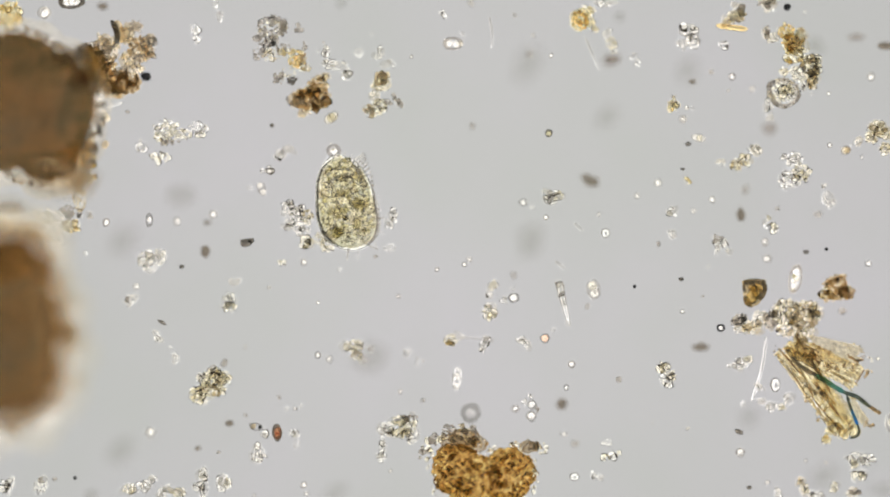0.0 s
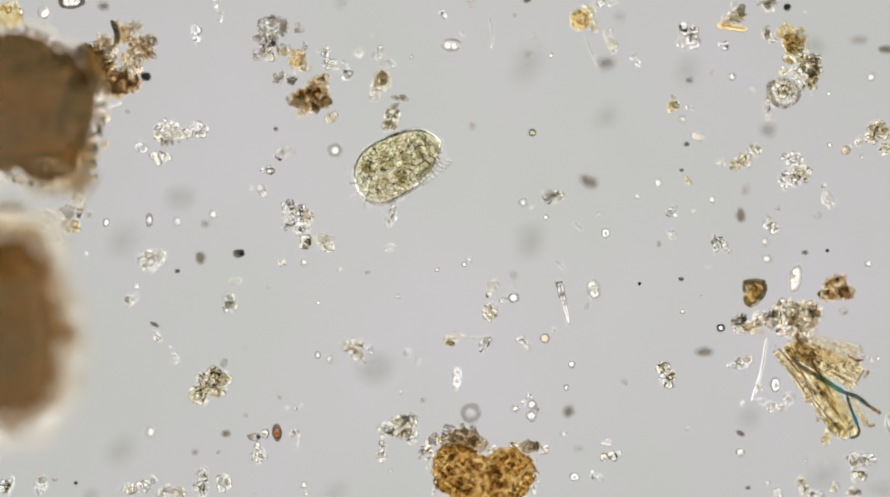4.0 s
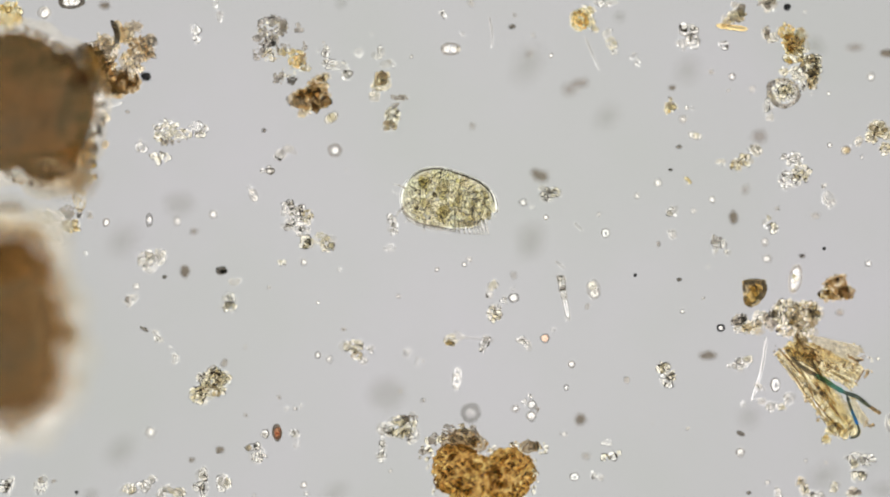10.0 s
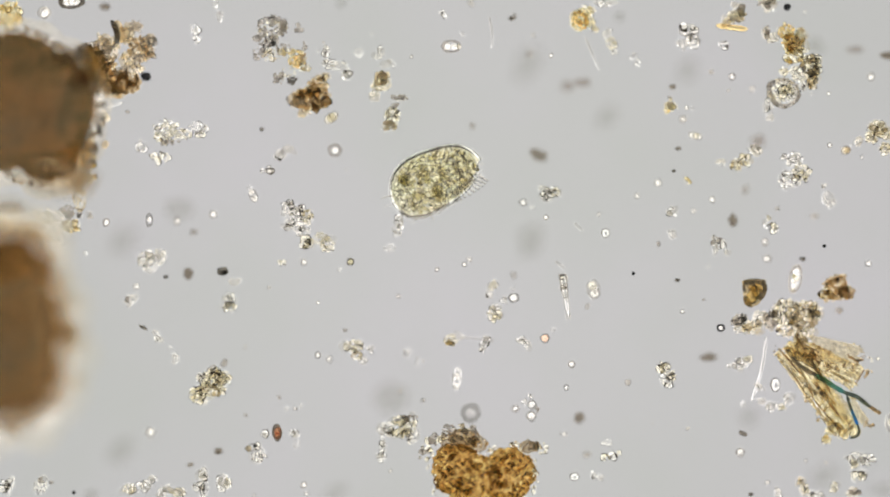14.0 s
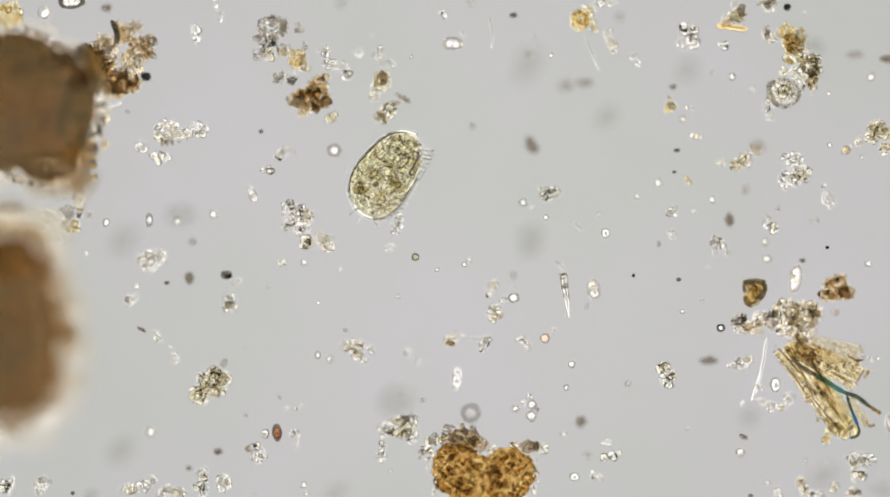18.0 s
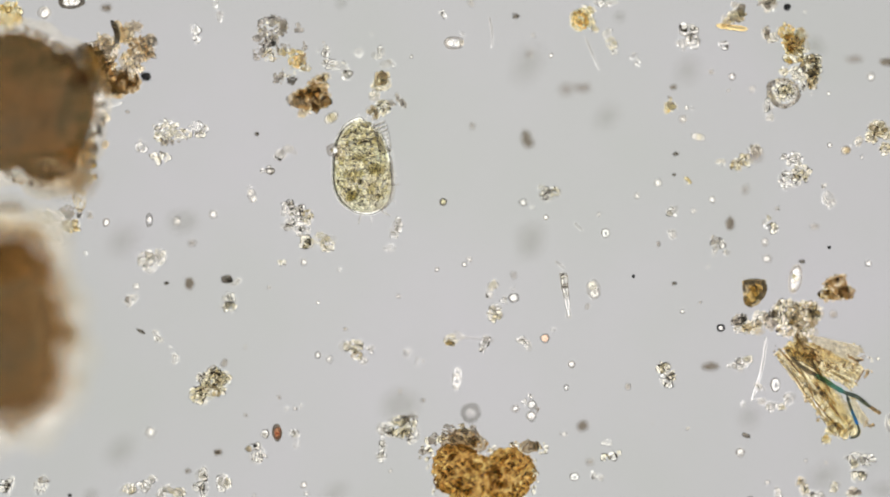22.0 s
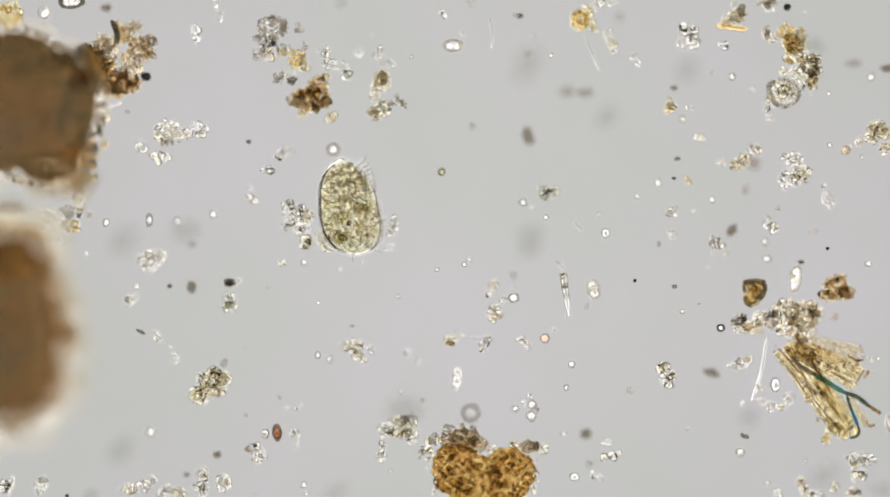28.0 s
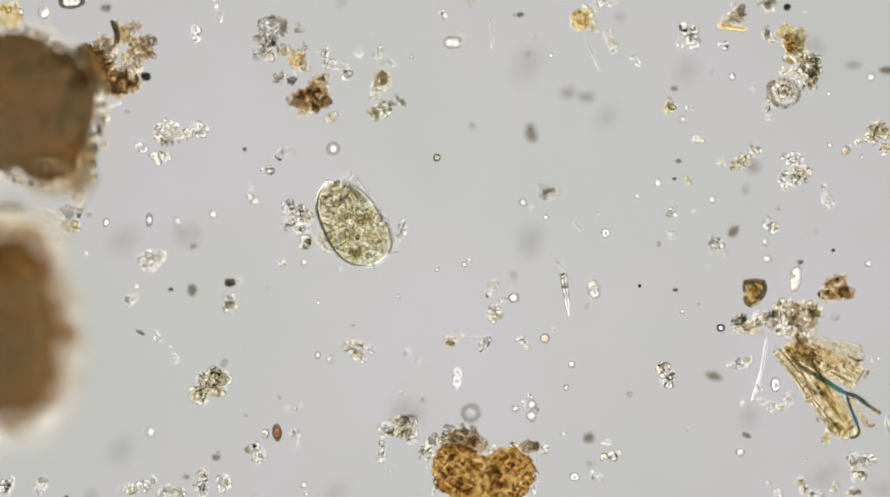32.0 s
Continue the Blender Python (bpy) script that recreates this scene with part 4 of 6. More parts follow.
# ---- the middle band ----
heap("debris_clump", "clear and amber clump caught between the humus lumps", "debris clump", [
    (98, 395, 26, 22, 30, 5, CLEAR), (125, 398, 14, 11, 18, 5.5, AMBER), (140, 350, 12, 22, 22, 4.5, TAN), (120, 372, 10, 10, 9, 4.5, SMOKE),
    (75, 378, 16, 8, 8, 5, PALE), (140, 378, 4, 4, 2, 4, DARK), (157, 380, 4, 4, 2, 4, SMOKE), (92, 418, 12, 9, 8, 5, CLEAR)], G)
rod("plant_splinter", "tan splinter among clear granules", "plant splinter", ((42, 406), (98, 426)), 4.5, BROWN, z=0.03)
rod("plant_splinter", "tan splinter among clear granules", "plant splinter", ((40, 396), (86, 393)), 3.2, TAN, z=0.03)
heap("debris_clump", "clear rounded floc with grey edges", "debris clump", [(258, 458, 14, 14, 10, 8, SOFT), (278, 455, 12, 12, 8, 8, SOFT), (266, 472, 10, 6, 4, 5, FAINT)], G)
heap("debris_clump", "thin grey clear clump on the slide", "debris clump", [(230, 530, 9, 8, 7, 4.5, FAINT), (224, 528, 4, 7, 3, 4, SMOKE)], G)
heap("debris_clump", "clear feathery crystalline clump in two arms", "debris clump", [
    (510, 368, 11, 12, 16, 5.5, CLEAR), (520, 390, 14, 14, 20, 5.5, CLEAR), (541, 382, 11, 12, 16, 5.5, PALE), (506, 400, 8, 5, 6, 5, CLEAR), (530, 372, 8, 8, 6, 5, CLEAR),
    (534, 408, 11, 8, 10, 5.5, CLEAR), (542, 428, 13, 9, 14, 5.5, PALE), (563, 420, 9, 10, 9, 5.5, PALE), (577, 430, 11, 12, 16, 5.5, PALE)], G)
heap("debris_clump", "clear upright oval clump", "debris clump", [(404, 528, 9, 12, 11, 5.5, CLEAR), (406, 540, 10, 9, 7, 5, PALE), (412, 496, 10, 6, 6, 5, FAINT)], G)
heap("debris_clump", "small clear clump with a yellow tinge", "debris clump", [(498, 462, 6, 4, 5, 4, PALE)], G)
bead("granule", "small clear round granule", "granule", 535, 462, 6, 6, SOFT, group=H)
towed = heap("debris_clump", "small clear jelly-like fragment beside the ciliate", "debris clump", [(693, 378, 5, 9, 5, 5.5, CLEAR), (686, 395, 6, 6, 4, 5, CLEAR)], G)
heap("debris_clump", "faint scattered clear crumbs", "debris clump", [(686, 438, 10, 6, 6, 4, FAINT)], G)
leaf_crystal = heap("crystal_cluster", "clear leaf-shaped cluster of crystals with a grey rim", "debris clump", [(968, 346, 15, 9, 14, 5.5, CLEAR), (960, 337, 9, 5, 5, 5, CLEAR), (978, 342, 8, 6, 4, 5, PALE), (953, 334, 3, 3, 2, 4, CLEAR)], G)
heap("debris_clump", "clear and pale small fragments", "debris clump", [(868, 503, 6, 8, 6, 5, PALE), (862, 517, 5, 6, 4, 4.5, CLEAR)], G)
bead("granule", "bright clear granule with a brown rim", "granule", 905, 525, 11, 9, RIND, kind="hoop", cores=((0, 0.05, 0.72, DROP),))
heap("debris_clump", "small clear fragments beside a granule", "debris clump", [(889, 529, 5, 6, 5, 4, CLEAR), (903, 508, 4, 4, 2, 4, FAINT)], G)
lemon = heap("debris_clump", "pale yellow rounded granular clump", "debris clump", [(867, 553, 12, 12, 16, 5.5, PALE), (870, 541, 8, 5, 4, 4, CLEAR)], G)
bead("granule", "large oval clear granule with a grey rim", "granule", 1046, 510, 13, 19, RIM, 8, cores=((0.05, -0.35, 0.6, CLEAR), (-0.1, 0.35, 0.6, PALE), (0.1, 0, 0.5, CLEAR)))
bead("granule", "clear granule with a grey ring", "granule", 1067, 411, 8, 9, BUBBLE, kind="ball")
rod("filament", "faint clear slanting filament on the slide", "filament", ((1012, 393), (1028, 408)), 3, FAINT)
rod("filament", "faint clear slanting filament on the slide", "filament", ((978, 460), (996, 474)), 3, FAINT)
heap("debris_clump", "clear group of four rounded granules", "debris clump", [(1353, 383, 4, 4, 2, 6, PALE), (1348, 395, 5, 5, 3, 7, CLEAR), (1363, 400, 6, 6, 4, 6.5, PALE), (1366, 408, 4, 3, 2, 4, CLEAR)], G)
hooked = heap("debris_clump", "clear rounded clump with a grey hooked rim", "debris clump", [(1268, 427, 11, 9, 9, 7.5, CLEAR), (1262, 438, 5, 6, 4, 5, CLEAR), (1280, 443, 4, 4, 2, 4.5, CLEAR), (1262, 420, 8, 6, 3, 5, SMOKE)], G)
heap("debris_clump", "amber tiny speck clump", "debris clump", [(1211, 320, 4, 7, 5, 3.5, AMBER)], G)
heap("debris_clump", "clear upright fragments in a row", "debris clump", [(1186, 372, 5, 8, 5, 5, CLEAR), (1178, 375, 3, 3, 2, 4.5, CLEAR), (1184, 411, 5, 8, 5, 5, FAINT)], G)
bead("spore", "clear lemon-shaped spore with grey outline", "spore", 1401, 492, 12.5, 26, SMOKE, -8, kind="cyst_hoop", cores=((0.1, 0.50, 0.62, CLEAR), (-0.25, 0.2, 0.32, SPORE), (0.25, 0.05, 0.42, PALE), (-0.2, -0.14, 0.38, PALE), (0.05, -0.42, 0.5, CLEAR), (-0.12, -0.72, 0.32, PALE)))
heap("debris_clump", "brown amber spongy clump", "debris clump", [(1472, 508, 23, 19, 62, 5.5, RUST), (1490, 516, 15, 10, 18, 5, BROWN), (1458, 520, 12, 12, 14, 5, AMBER), (1478, 490, 12, 6, 8, 4.5, BROWN)], G)
heap("debris_clump", "wide clear and tan granular clump", "debris clump", [
    (1385, 550, 26, 22, 46, 5.5, PALE), (1415, 556, 28, 24, 52, 5.5, TAN), (1435, 550, 14, 14, 18, 5, PALE), (1395, 582, 26, 12, 20, 5, TAN), (1358, 566, 10, 14, 10, 5.5, SMOKE),
    (1420, 585, 16, 10, 10, 4.5, PALE)], G)
heap("debris_clump", "tan and grey crumbling clump", "debris clump", [(1325, 577, 16, 11, 20, 5, TAN), (1300, 566, 10, 9, 10, 5.5, SMOKE), (1310, 560, 5, 6, 4, 5, DARK), (1340, 560, 10, 12, 6, 7, CLEAR), (1300, 580, 10, 6, 5, 4, CLEAR)], G)


def mineral_crystal():
    base = field(1328, 516)
    ob = tagged(new("mineral_crystal"), "dark smoky faceted crystal with an amber core", "mineral crystal")
    ob.location = base
    bm = bmesh.new()
    low = [(-21, -22), (20, -23), (22, -2), (8, 20), (-8, 26), (-18, 10)]
    ring0 = [bm.verts.new((x / 1000, -y / 1000, 0.0)) for x, y in low]
    ring1 = [bm.verts.new((x * 1.04 / 1000, -y * 1.04 / 1000, 0.022)) for x, y in low]
    ring2 = [bm.verts.new((x * 0.62 / 1000, -y * 0.66 / 1000, 0.042)) for x, y in low]
    n = len(low)
    for r0, r1 in ((ring0, ring1), (ring1, ring2)):
        for k in range(n):
            bm.faces.new((r0[k], r0[(k + 1) % n], r1[(k + 1) % n], r1[k]))
    bm.faces.new(ring0[::-1])
    bm.faces.new(ring2)
    bmesh.ops.recalc_face_normals(bm, faces=bm.faces)
    bmesh.ops.bevel(bm, geom=bm.edges[:], offset=0.002, segments=2, affect="EDGES")
    part("crystal", bm, CRYSTAL, ob, smooth=False)
    for u, v, k in ((1318, 532, 9), (1324, 524, 11), (1331, 514, 9), (1326, 508, 7), (1337, 506, 6)):
        grain(ob, base, u, v, k, AMBER, ("lump",), lift=0.046, name="core")
    for (u0, v0), (u1, v1), k in (((1310, 498), (1348, 497), 7.0), ((1348, 500), (1337, 530), 8.0), ((1311, 500), (1313, 516), 4.5), ((1312, 522), (1324, 538), 4.0)):
        part("dark_band", tube([field(u0 + (u1 - u0) * s, v0 + (v1 - v0) * s, 0.024) - base for s in (0, 0.25, 0.5, 0.75, 1.0)], [k * f / 1000 for f in (0.5, 0.95, 1.0, 0.9, 0.4)]), BAND, ob, "dark band along the crystal's edge")


mineral_crystal()

# ---- the lower band ----
heap("debris_clump", "yellow and tan granular clump with a clear tail", "debris clump", [
    (378, 668, 22, 17, 40, 5, PALE), (380, 676, 18, 14, 5, 4, RUST), (372, 686, 24, 13, 20, 4.6, TAN), (372, 686, 24, 13, 16, 5, PALE), (349, 697, 13, 13, 18, 5, PALE), (392, 665, 14, 10, 12, 5, PALE), (376, 650, 10, 6, 5, 4.5, SMOKE), (355, 665, 8, 8, 6, 4.5, CLEAR)], G)
heap("debris_clump", "clear small fragments on the slide", "debris clump", [(281, 598, 7, 5, 5, 4.5, CLEAR), (274, 588, 5, 5, 3, 4, FAINT), (307, 630, 5, 8, 4, 4, FAINT)], G)
heap("debris_clump", "clear clump near the field's corner", "debris clump", [(13, 858, 9, 9, 7, 6, CLEAR), (20, 846, 6, 5, 3, 4, FAINT)], G)
heap("debris_clump", "faint clear clump on the slide", "debris clump", [(17, 780, 6, 5, 4, 5, FAINT), (28, 772, 4, 4, 2, 4, FAINT)], G)
heap("debris_clump", "grey clear clump at the field's lower edge", "debris clump", [(70, 858, 11, 12, 8, 6, FAINT), (75, 846, 7, 5, 3, 5, SMOKE)], G)
heap("debris_clump", "clear clumps in a row at the field's lower edge", "debris clump", [(228, 862, 12, 8, 10, 5, PALE), (256, 856, 10, 8, 9, 5.5, CLEAR), (270, 844, 7, 5, 5, 4.5, CLEAR)], G)
heap("debris_clump", "clear granular clump at the field's lower edge", "debris clump", [(292, 864, 12, 7, 12, 5, CLEAR), (312, 868, 12, 7, 10, 5, PALE), (282, 873, 8, 4, 5, 4, CLEAR)], G)
heap("debris_clump", "clear upright splintered clump", "debris clump", [(357, 838, 6, 14, 9, 5, CLEAR), (350, 858, 10, 8, 8, 5, CLEAR), (358, 868, 5, 8, 4, 4, CLEAR)], G)
heap("debris_clump", "clear rounded clump on the slide", "debris clump", [(392, 850, 9, 14, 14, 5.5, CLEAR), (402, 852, 5, 9, 5, 5, PALE)], G)
heap("debris_clump", "clear clump below two dark rings", "debris clump", [(455, 803, 11, 9, 9, 6, CLEAR), (452, 788, 6, 5, 3, 5, CLEAR), (466, 767, 4, 4, 2, 6, CLEAR)], G)
bead("spore", "dark red-brown oval spore", "spore", 488, 762, 9, 16, BAND, 4, kind="broad_hoop", cores=((0.1, 0.15, 0.8, NUT), (0.05, -0.35, 0.7, NUT)))
heap("debris_clump", "faint clear fragments on the slide", "debris clump", [(518, 764, 6, 5, 4, 5, CLEAR), (523, 782, 5, 9, 4, 5, FAINT)], G)
heap("debris_clump", "clear and pale tan granular clump", "debris clump", [(623, 610, 17, 10, 18, 5, PALE), (628, 626, 9, 8, 9, 5, TAN), (638, 636, 6, 7, 4, 4.5, CLEAR), (652, 615, 5, 5, 3, 4.5, CLEAR), (608, 612, 6, 6, 4, 4, CLEAR)], G)
heap("debris_clump", "faint clear fragments on the slide", "debris clump", [(717, 622, 7, 6, 4, 5, FAINT), (733, 635, 4, 6, 2, 4, FAINT)], G)
heap("debris_clump", "clear granular clump with a hanging arm", "debris clump", [
    (680, 757, 16, 10, 22, 5, CLEAR), (705, 742, 16, 8, 16, 5, PALE), (718, 752, 15, 14, 26, 5.5, PALE), (700, 764, 18, 8, 14, 5, PALE), (726, 768, 10, 12, 10, 5, CLEAR),
    (674, 785, 4, 14, 8, 4.5, CLEAR), (671, 805, 6, 6, 5, 5, CLEAR), (722, 735, 14, 4, 6, 4.5, SMOKE)], G)
bead("bubble", "clear round bubble with a broad grey rim", "bubble", 829, 728, 18, 18, RIND, z=0.10, kind="broad_hoop", cores=((0, 0, 0.60, FAINT),))
heap("debris_clump", "yellow clear clump joined to a faint thread", "debris clump", [(793, 600, 11, 9, 14, 5.5, PALE), (790, 604, 6, 5, 4, 5, AMBER), (808, 592, 8, 6, 5, 4, CLEAR), (856, 600, 7, 8, 6, 4.5, CLEAR), (850, 612, 4, 8, 4, 4, CLEAR)], G)
rod("filament", "faint pale thread on the slide", "filament", ((812, 594), (852, 598)), 2.8, FAINT)
bead("granule", "clear upright oblong granule with a grey rim", "granule", 805, 668, 9, 22, SOFT, -3, cores=((-0.1, 0.2, 0.8, CLEAR), (-0.1, -0.55, 0.6, CLEAR)))
bead("granule", "bright round granule with a grey rim", "granule", 908, 720, 8, 7, SOFT, group=H)
stack = heap("granule_stack", "clear rounded granules in a row with grey rims", "debris clump", [(936, 698, 3, 3, 1, 6, CLEAR), (926, 710, 4, 5, 3, 4, CLEAR), (944, 722, 4, 6, 2, 4.5, SMOKE)], G)
for u, v, r in ((937, 713, 9), (936, 733, 10)):
    for kind, k, m in (("hoop", 1.0, RIND), ("drop", 0.66, DROP)):
        g = new("rim" if kind == "hoop" else "core", shape_mesh(kind, 1, m))
        g.parent = stack
        g.matrix_basis = Matrix.Translation(field(u, v, 0.075) - stack.location) @ Matrix.Diagonal((r * k / 1000, r * k / 1000, r * k * 0.9 / 1000, 1))
heap("debris_clump", "clear splintered small clump", "debris clump", [(918, 600, 7, 5, 6, 4, CLEAR), (928, 608, 5, 8, 5, 4, CLEAR)], G)
bead("granule", "pale red round granule with a grey rim", "granule", 960, 596, 9, 9, RIND, kind="hoop", cores=((0.05, 0, 0.75, PINK),))
heap("debris_clump", "bright clear elongated clump", "debris clump", [(1068, 806, 6, 5, 4, 6, PALE), (1080, 803, 7, 5, 5, 6.5, CLEAR), (1090, 799, 4, 4, 3, 5, PALE)], G)
heap("debris_clump", "clear crumb clump on the slide", "debris clump", [(1070, 780, 8, 5, 6, 4, CLEAR)], G)
bead("granule", "clear granule with a dark crescent rim", "granule", 1012, 840, 9, 8, BUBBLE, kind="ball")
heap("debris_clump", "faint clear short row of crumbs", "debris clump", [(1045, 837, 5, 4, 4, 5.5, CLEAR), (1057, 842, 6, 4, 4, 5.5, FAINT)], G)
heap("debris_clump", "clear pale two-lobed oblong clump", "debris clump", [(1171, 649, 9, 9, 9, 7, PALE), (1176, 668, 10, 12, 13, 7, CLEAR), (1183, 662, 6, 9, 6, 5.5, PALE)], G)
rod("needle", "long thin clear glassy fibre", "needle", ((1350, 594), (1324, 706)), 3.2, CLEAR, 0.04)
heap("debris_clump", "clear loose clump beside a glassy fibre", "debris clump", [(1305, 642, 13, 9, 14, 5, CLEAR), (1318, 634, 6, 5, 4, 5, PALE), (1290, 644, 7, 4, 4, 4, FAINT)], G)
bead("granule", "clear bright oval granule with a dark rim", "granule", 1366, 678, 9, 13, BUBBLE, kind="ball")
heap("debris_clump", "clear granules below the plant fragment", "debris clump", [(1390, 704, 8, 9, 9, 6, CLEAR), (1378, 718, 6, 5, 4, 5, PALE), (1358, 718, 6, 7, 5, 5, CLEAR), (1370, 716, 3, 3, 1, 5, CLEAR), (1340, 706, 7, 6, 4, 5, FAINT), (1336, 682, 4, 5, 2, 4.5, CLEAR)], G)
heap("debris_clump", "clear flat crystalline clump", "debris clump", [(1508, 805, 14, 8, 14, 5.5, CLEAR), (1528, 812, 13, 8, 12, 5.5, CLEAR), (1505, 818, 8, 6, 6, 5, PALE), (1512, 838, 12, 8, 10, 5.5, PALE)], G)
heap("debris_clump", "clear and grey clump at the lower edge", "debris clump", [(1505, 866, 10, 5, 9, 4.5, SMOKE), (1498, 872, 6, 4, 4, 4, CLEAR)], G)
heap("debris_clump", "pale slanting fragment at the lower edge", "debris clump", [(1412, 850, 5, 7, 7, 4.5, TAN), (1418, 862, 5, 8, 7, 4.5, PALE), (1430, 870, 7, 4, 5, 4, CLEAR)], G)
heap("debris_clump", "clear small fragments at the lower edge", "debris clump", [(1470, 858, 6, 9, 7, 4.5, PALE), (1445, 872, 8, 3, 5, 4, CLEAR), (1372, 870, 6, 6, 4, 5, CLEAR)], G)
bead("granule", "dark-rimmed clear granule at the field's side", "granule", 1567, 745, 9, 17, RIM, cores=((0.2, 0, 0.7, SOFT),))
heap("debris_clump", "yellow crumbs beside the plant fragment", "debris clump", [(1455, 775, 8, 6, 7, 4, AMBER), (1466, 757, 8, 6, 6, 4, PALE)], G)

# single small granules: place, half width, half height
for u, v, a, b in ((1290, 135, 7, 7), (1325, 157, 6, 6), (1203, 210, 7, 7), (1535, 135, 7, 8), (187, 392, 7, 8), (263, 388, 7, 13), (375, 378, 8, 8), (240, 505, 6, 7),
                   (827, 457, 5, 5), (1160, 322, 7, 7), (962, 383, 5, 5), (922, 357, 8, 7), (1255, 352, 6, 7), (1348, 427, 6, 8)):
    bead("granule", "small clear round granule", "granule", u, v, a, b, SOFT, group=H)
for u, v, a, b in ((312, 390, 7, 9), (818, 466, 5, 5), (1122, 345, 5, 5), (1352, 456, 8, 7), (560, 626, 6, 7), (580, 633, 6, 7), (535, 855, 6, 6), (1007, 642, 7, 7), (993, 765, 7, 4),
                   (998, 683, 5, 6), (1304, 797, 9, 8), (1462, 256, 5, 5), (1530, 465, 6, 6), (1202, 549, 5, 5), (705, 690, 4, 5), (265, 762, 10, 10), (1222, 372, 4, 4)):
    bead("granule", "small clear round granule with a soft rim", "granule", u, v, a, b, SOFT, group=H)
for u, v, r in ((560, 533, 4), (474, 507, 4), (448, 873, 4), (570, 75, 3), (940, 62, 5), (971, 98, 5), (432, 612, 4), (1418, 22, 3), (1420, 812, 4), (1455, 815, 4), (702, 522, 5), (770, 475, 5),
                (540, 870, 5), (688, 830, 4), (1055, 378, 4), (1518, 277, 4), (1385, 277, 4), (1210, 190, 5), (1283, 160, 4), (725, 100, 4), (1460, 165, 4), (520, 720, 4), (1352, 850, 5)):
    bead("crumb", "tiny clear crumb lying on the slide", "granule", u, v, r, r * 0.8, SOFT, rng.uniform(0, 180), group="tiny clear crumbs")


for u, v, r in ((150, 446, 5), (440, 331, 6), (598, 475, 5), (422, 494, 5), (938, 365, 5), (975, 581, 5), (1310, 712, 6), (1220, 191, 4), (505, 721, 5), (530, 716, 5), (391, 541, 6), (815, 60, 5),
                (1345, 686, 4), (1430, 165, 3), (1150, 745, 3), (300, 612, 4), (610, 300, 3), (655, 60, 3), (1500, 255, 3), (1408, 285, 3), (745, 636, 4), (560, 90, 3), (1248, 470, 4), (1480, 640, 3)):
    bead("crumb", "tiny faint clear crumb on the slide", "granule", u, v, r, r * 0.85, FAINT, rng.uniform(0, 180), group="tiny clear crumbs")


# ---- the plant fragment ----
def tissue(name, parent, base, ends, widths, material, seed, z, rise=0.0, label="", ragged=0.10):
    """A strip of ribbed tissue with ragged ends between two field points."""
    (u0, v0), (u1, v1) = ends
    a, b = field(u0, v0, z), field(u1, v1, z + rise)
    d = b - a
    side = Vector((-d.y, d.x, 0)).normalized()
    off = Vector((seed * 3.3, seed, 0))
    ni, nj = 56, 34
    bm = bmesh.new()
    layers = []
    for layer in (1, -1):
        rows = []
        for i in range(ni + 1):
            row = []
            for j in range(nj + 1):
                s, q = i / ni, 2 * j / nj - 1
                fray = ragged * noise.noise(Vector((q * 5, 0, 0)) + off) * (1 if s > 0.5 else -1) * abs(2 * s - 1) ** 3
                w = (widths[0] + (widths[1] - widths[0]) * s) / 2000 * (1 + 0.14 * noise.noise(Vector((s * 6, q > 0, 0)) + off))
                rib = 0.0018 * math.sin(q * 17 + 4 * noise.noise(Vector((s * 5, q, 1)) + off)) + 0.004 * noise.noise(Vector((s * 5, q * 3, 2)) + off) + 0.0058 * noise.noise(Vector((s * 19, q * 8, 4)) + off)
                fold = 0.008 * (1 - q * q)
                edge = math.sqrt(max(0.0, 1 - q ** 8)) * min(1.0, 12 * s + 0.1, 12 * (1 - s) + 0.1)
                row.append(bm.verts.new(a + d * (s + fray) + side * q * w + Vector((0, 0, fold + rib + layer * 0.0022 * edge)) - base))
            rows.append(row)
        layers.append(rows)
    top, low = layers
    for i in range(ni):
        for j in range(nj):
            bm.faces.new((top[i][j], top[i + 1][j], top[i + 1][j + 1], top[i][j + 1]))
            bm.faces.new((low[i][j], low[i][j + 1], low[i + 1][j + 1], low[i + 1][j]))
    for i in range(ni):
        bm.faces.new((top[i][0], low[i][0], low[i + 1][0], top[i + 1][0]))
        bm.faces.new((top[i][nj], top[i + 1][nj], low[i + 1][nj], low[i][nj]))
    for j in range(nj):
        bm.faces.new((top[0][j], top[0][j + 1], low[0][j + 1], low[0][j]))
        bm.faces.new((top[ni][j], low[ni][j], low[ni][j + 1], top[ni][j + 1]))
    bmesh.ops.recalc_face_normals(bm, faces=bm.faces)
    return part(name, bm, material, parent, label)


def strand(name, parent, base, course, radius, material, label="", z=0.03):
    """A fibre or vein through field points."""
    pts = []
    for (u0, v0), (u1, v1) in zip(course, course[1:]):
        for k in range(6):
            s = k / 6
            pts.append(field(u0 + (u1 - u0) * s, v0 + (v1 - v0) * s, z) - base + Vector((0, 0, 0.002 * noise.noise(Vector((u0, s * 4, 0))))))
    pts.append(field(*course[-1], z) - base)
    n = len(pts)
    rad = [radius / 1000 * (0.55 + 0.45 * min(1, 8 * i / n, 8 * (n - 1 - i) / n + 0.1)) * (1 + 0.2 * noise.noise(Vector((i * 0.6, u0, 0)))) for i in range(n)]
    return part(name, tube(pts, rad), material, parent, label)


DUSK = clear_matter("dark_teal_fibre", [(0.46, 0.48, 0.42), (0.34, 0.38, 0.35)], ior=1.06, big=30, fine=90, absorb=0.4)


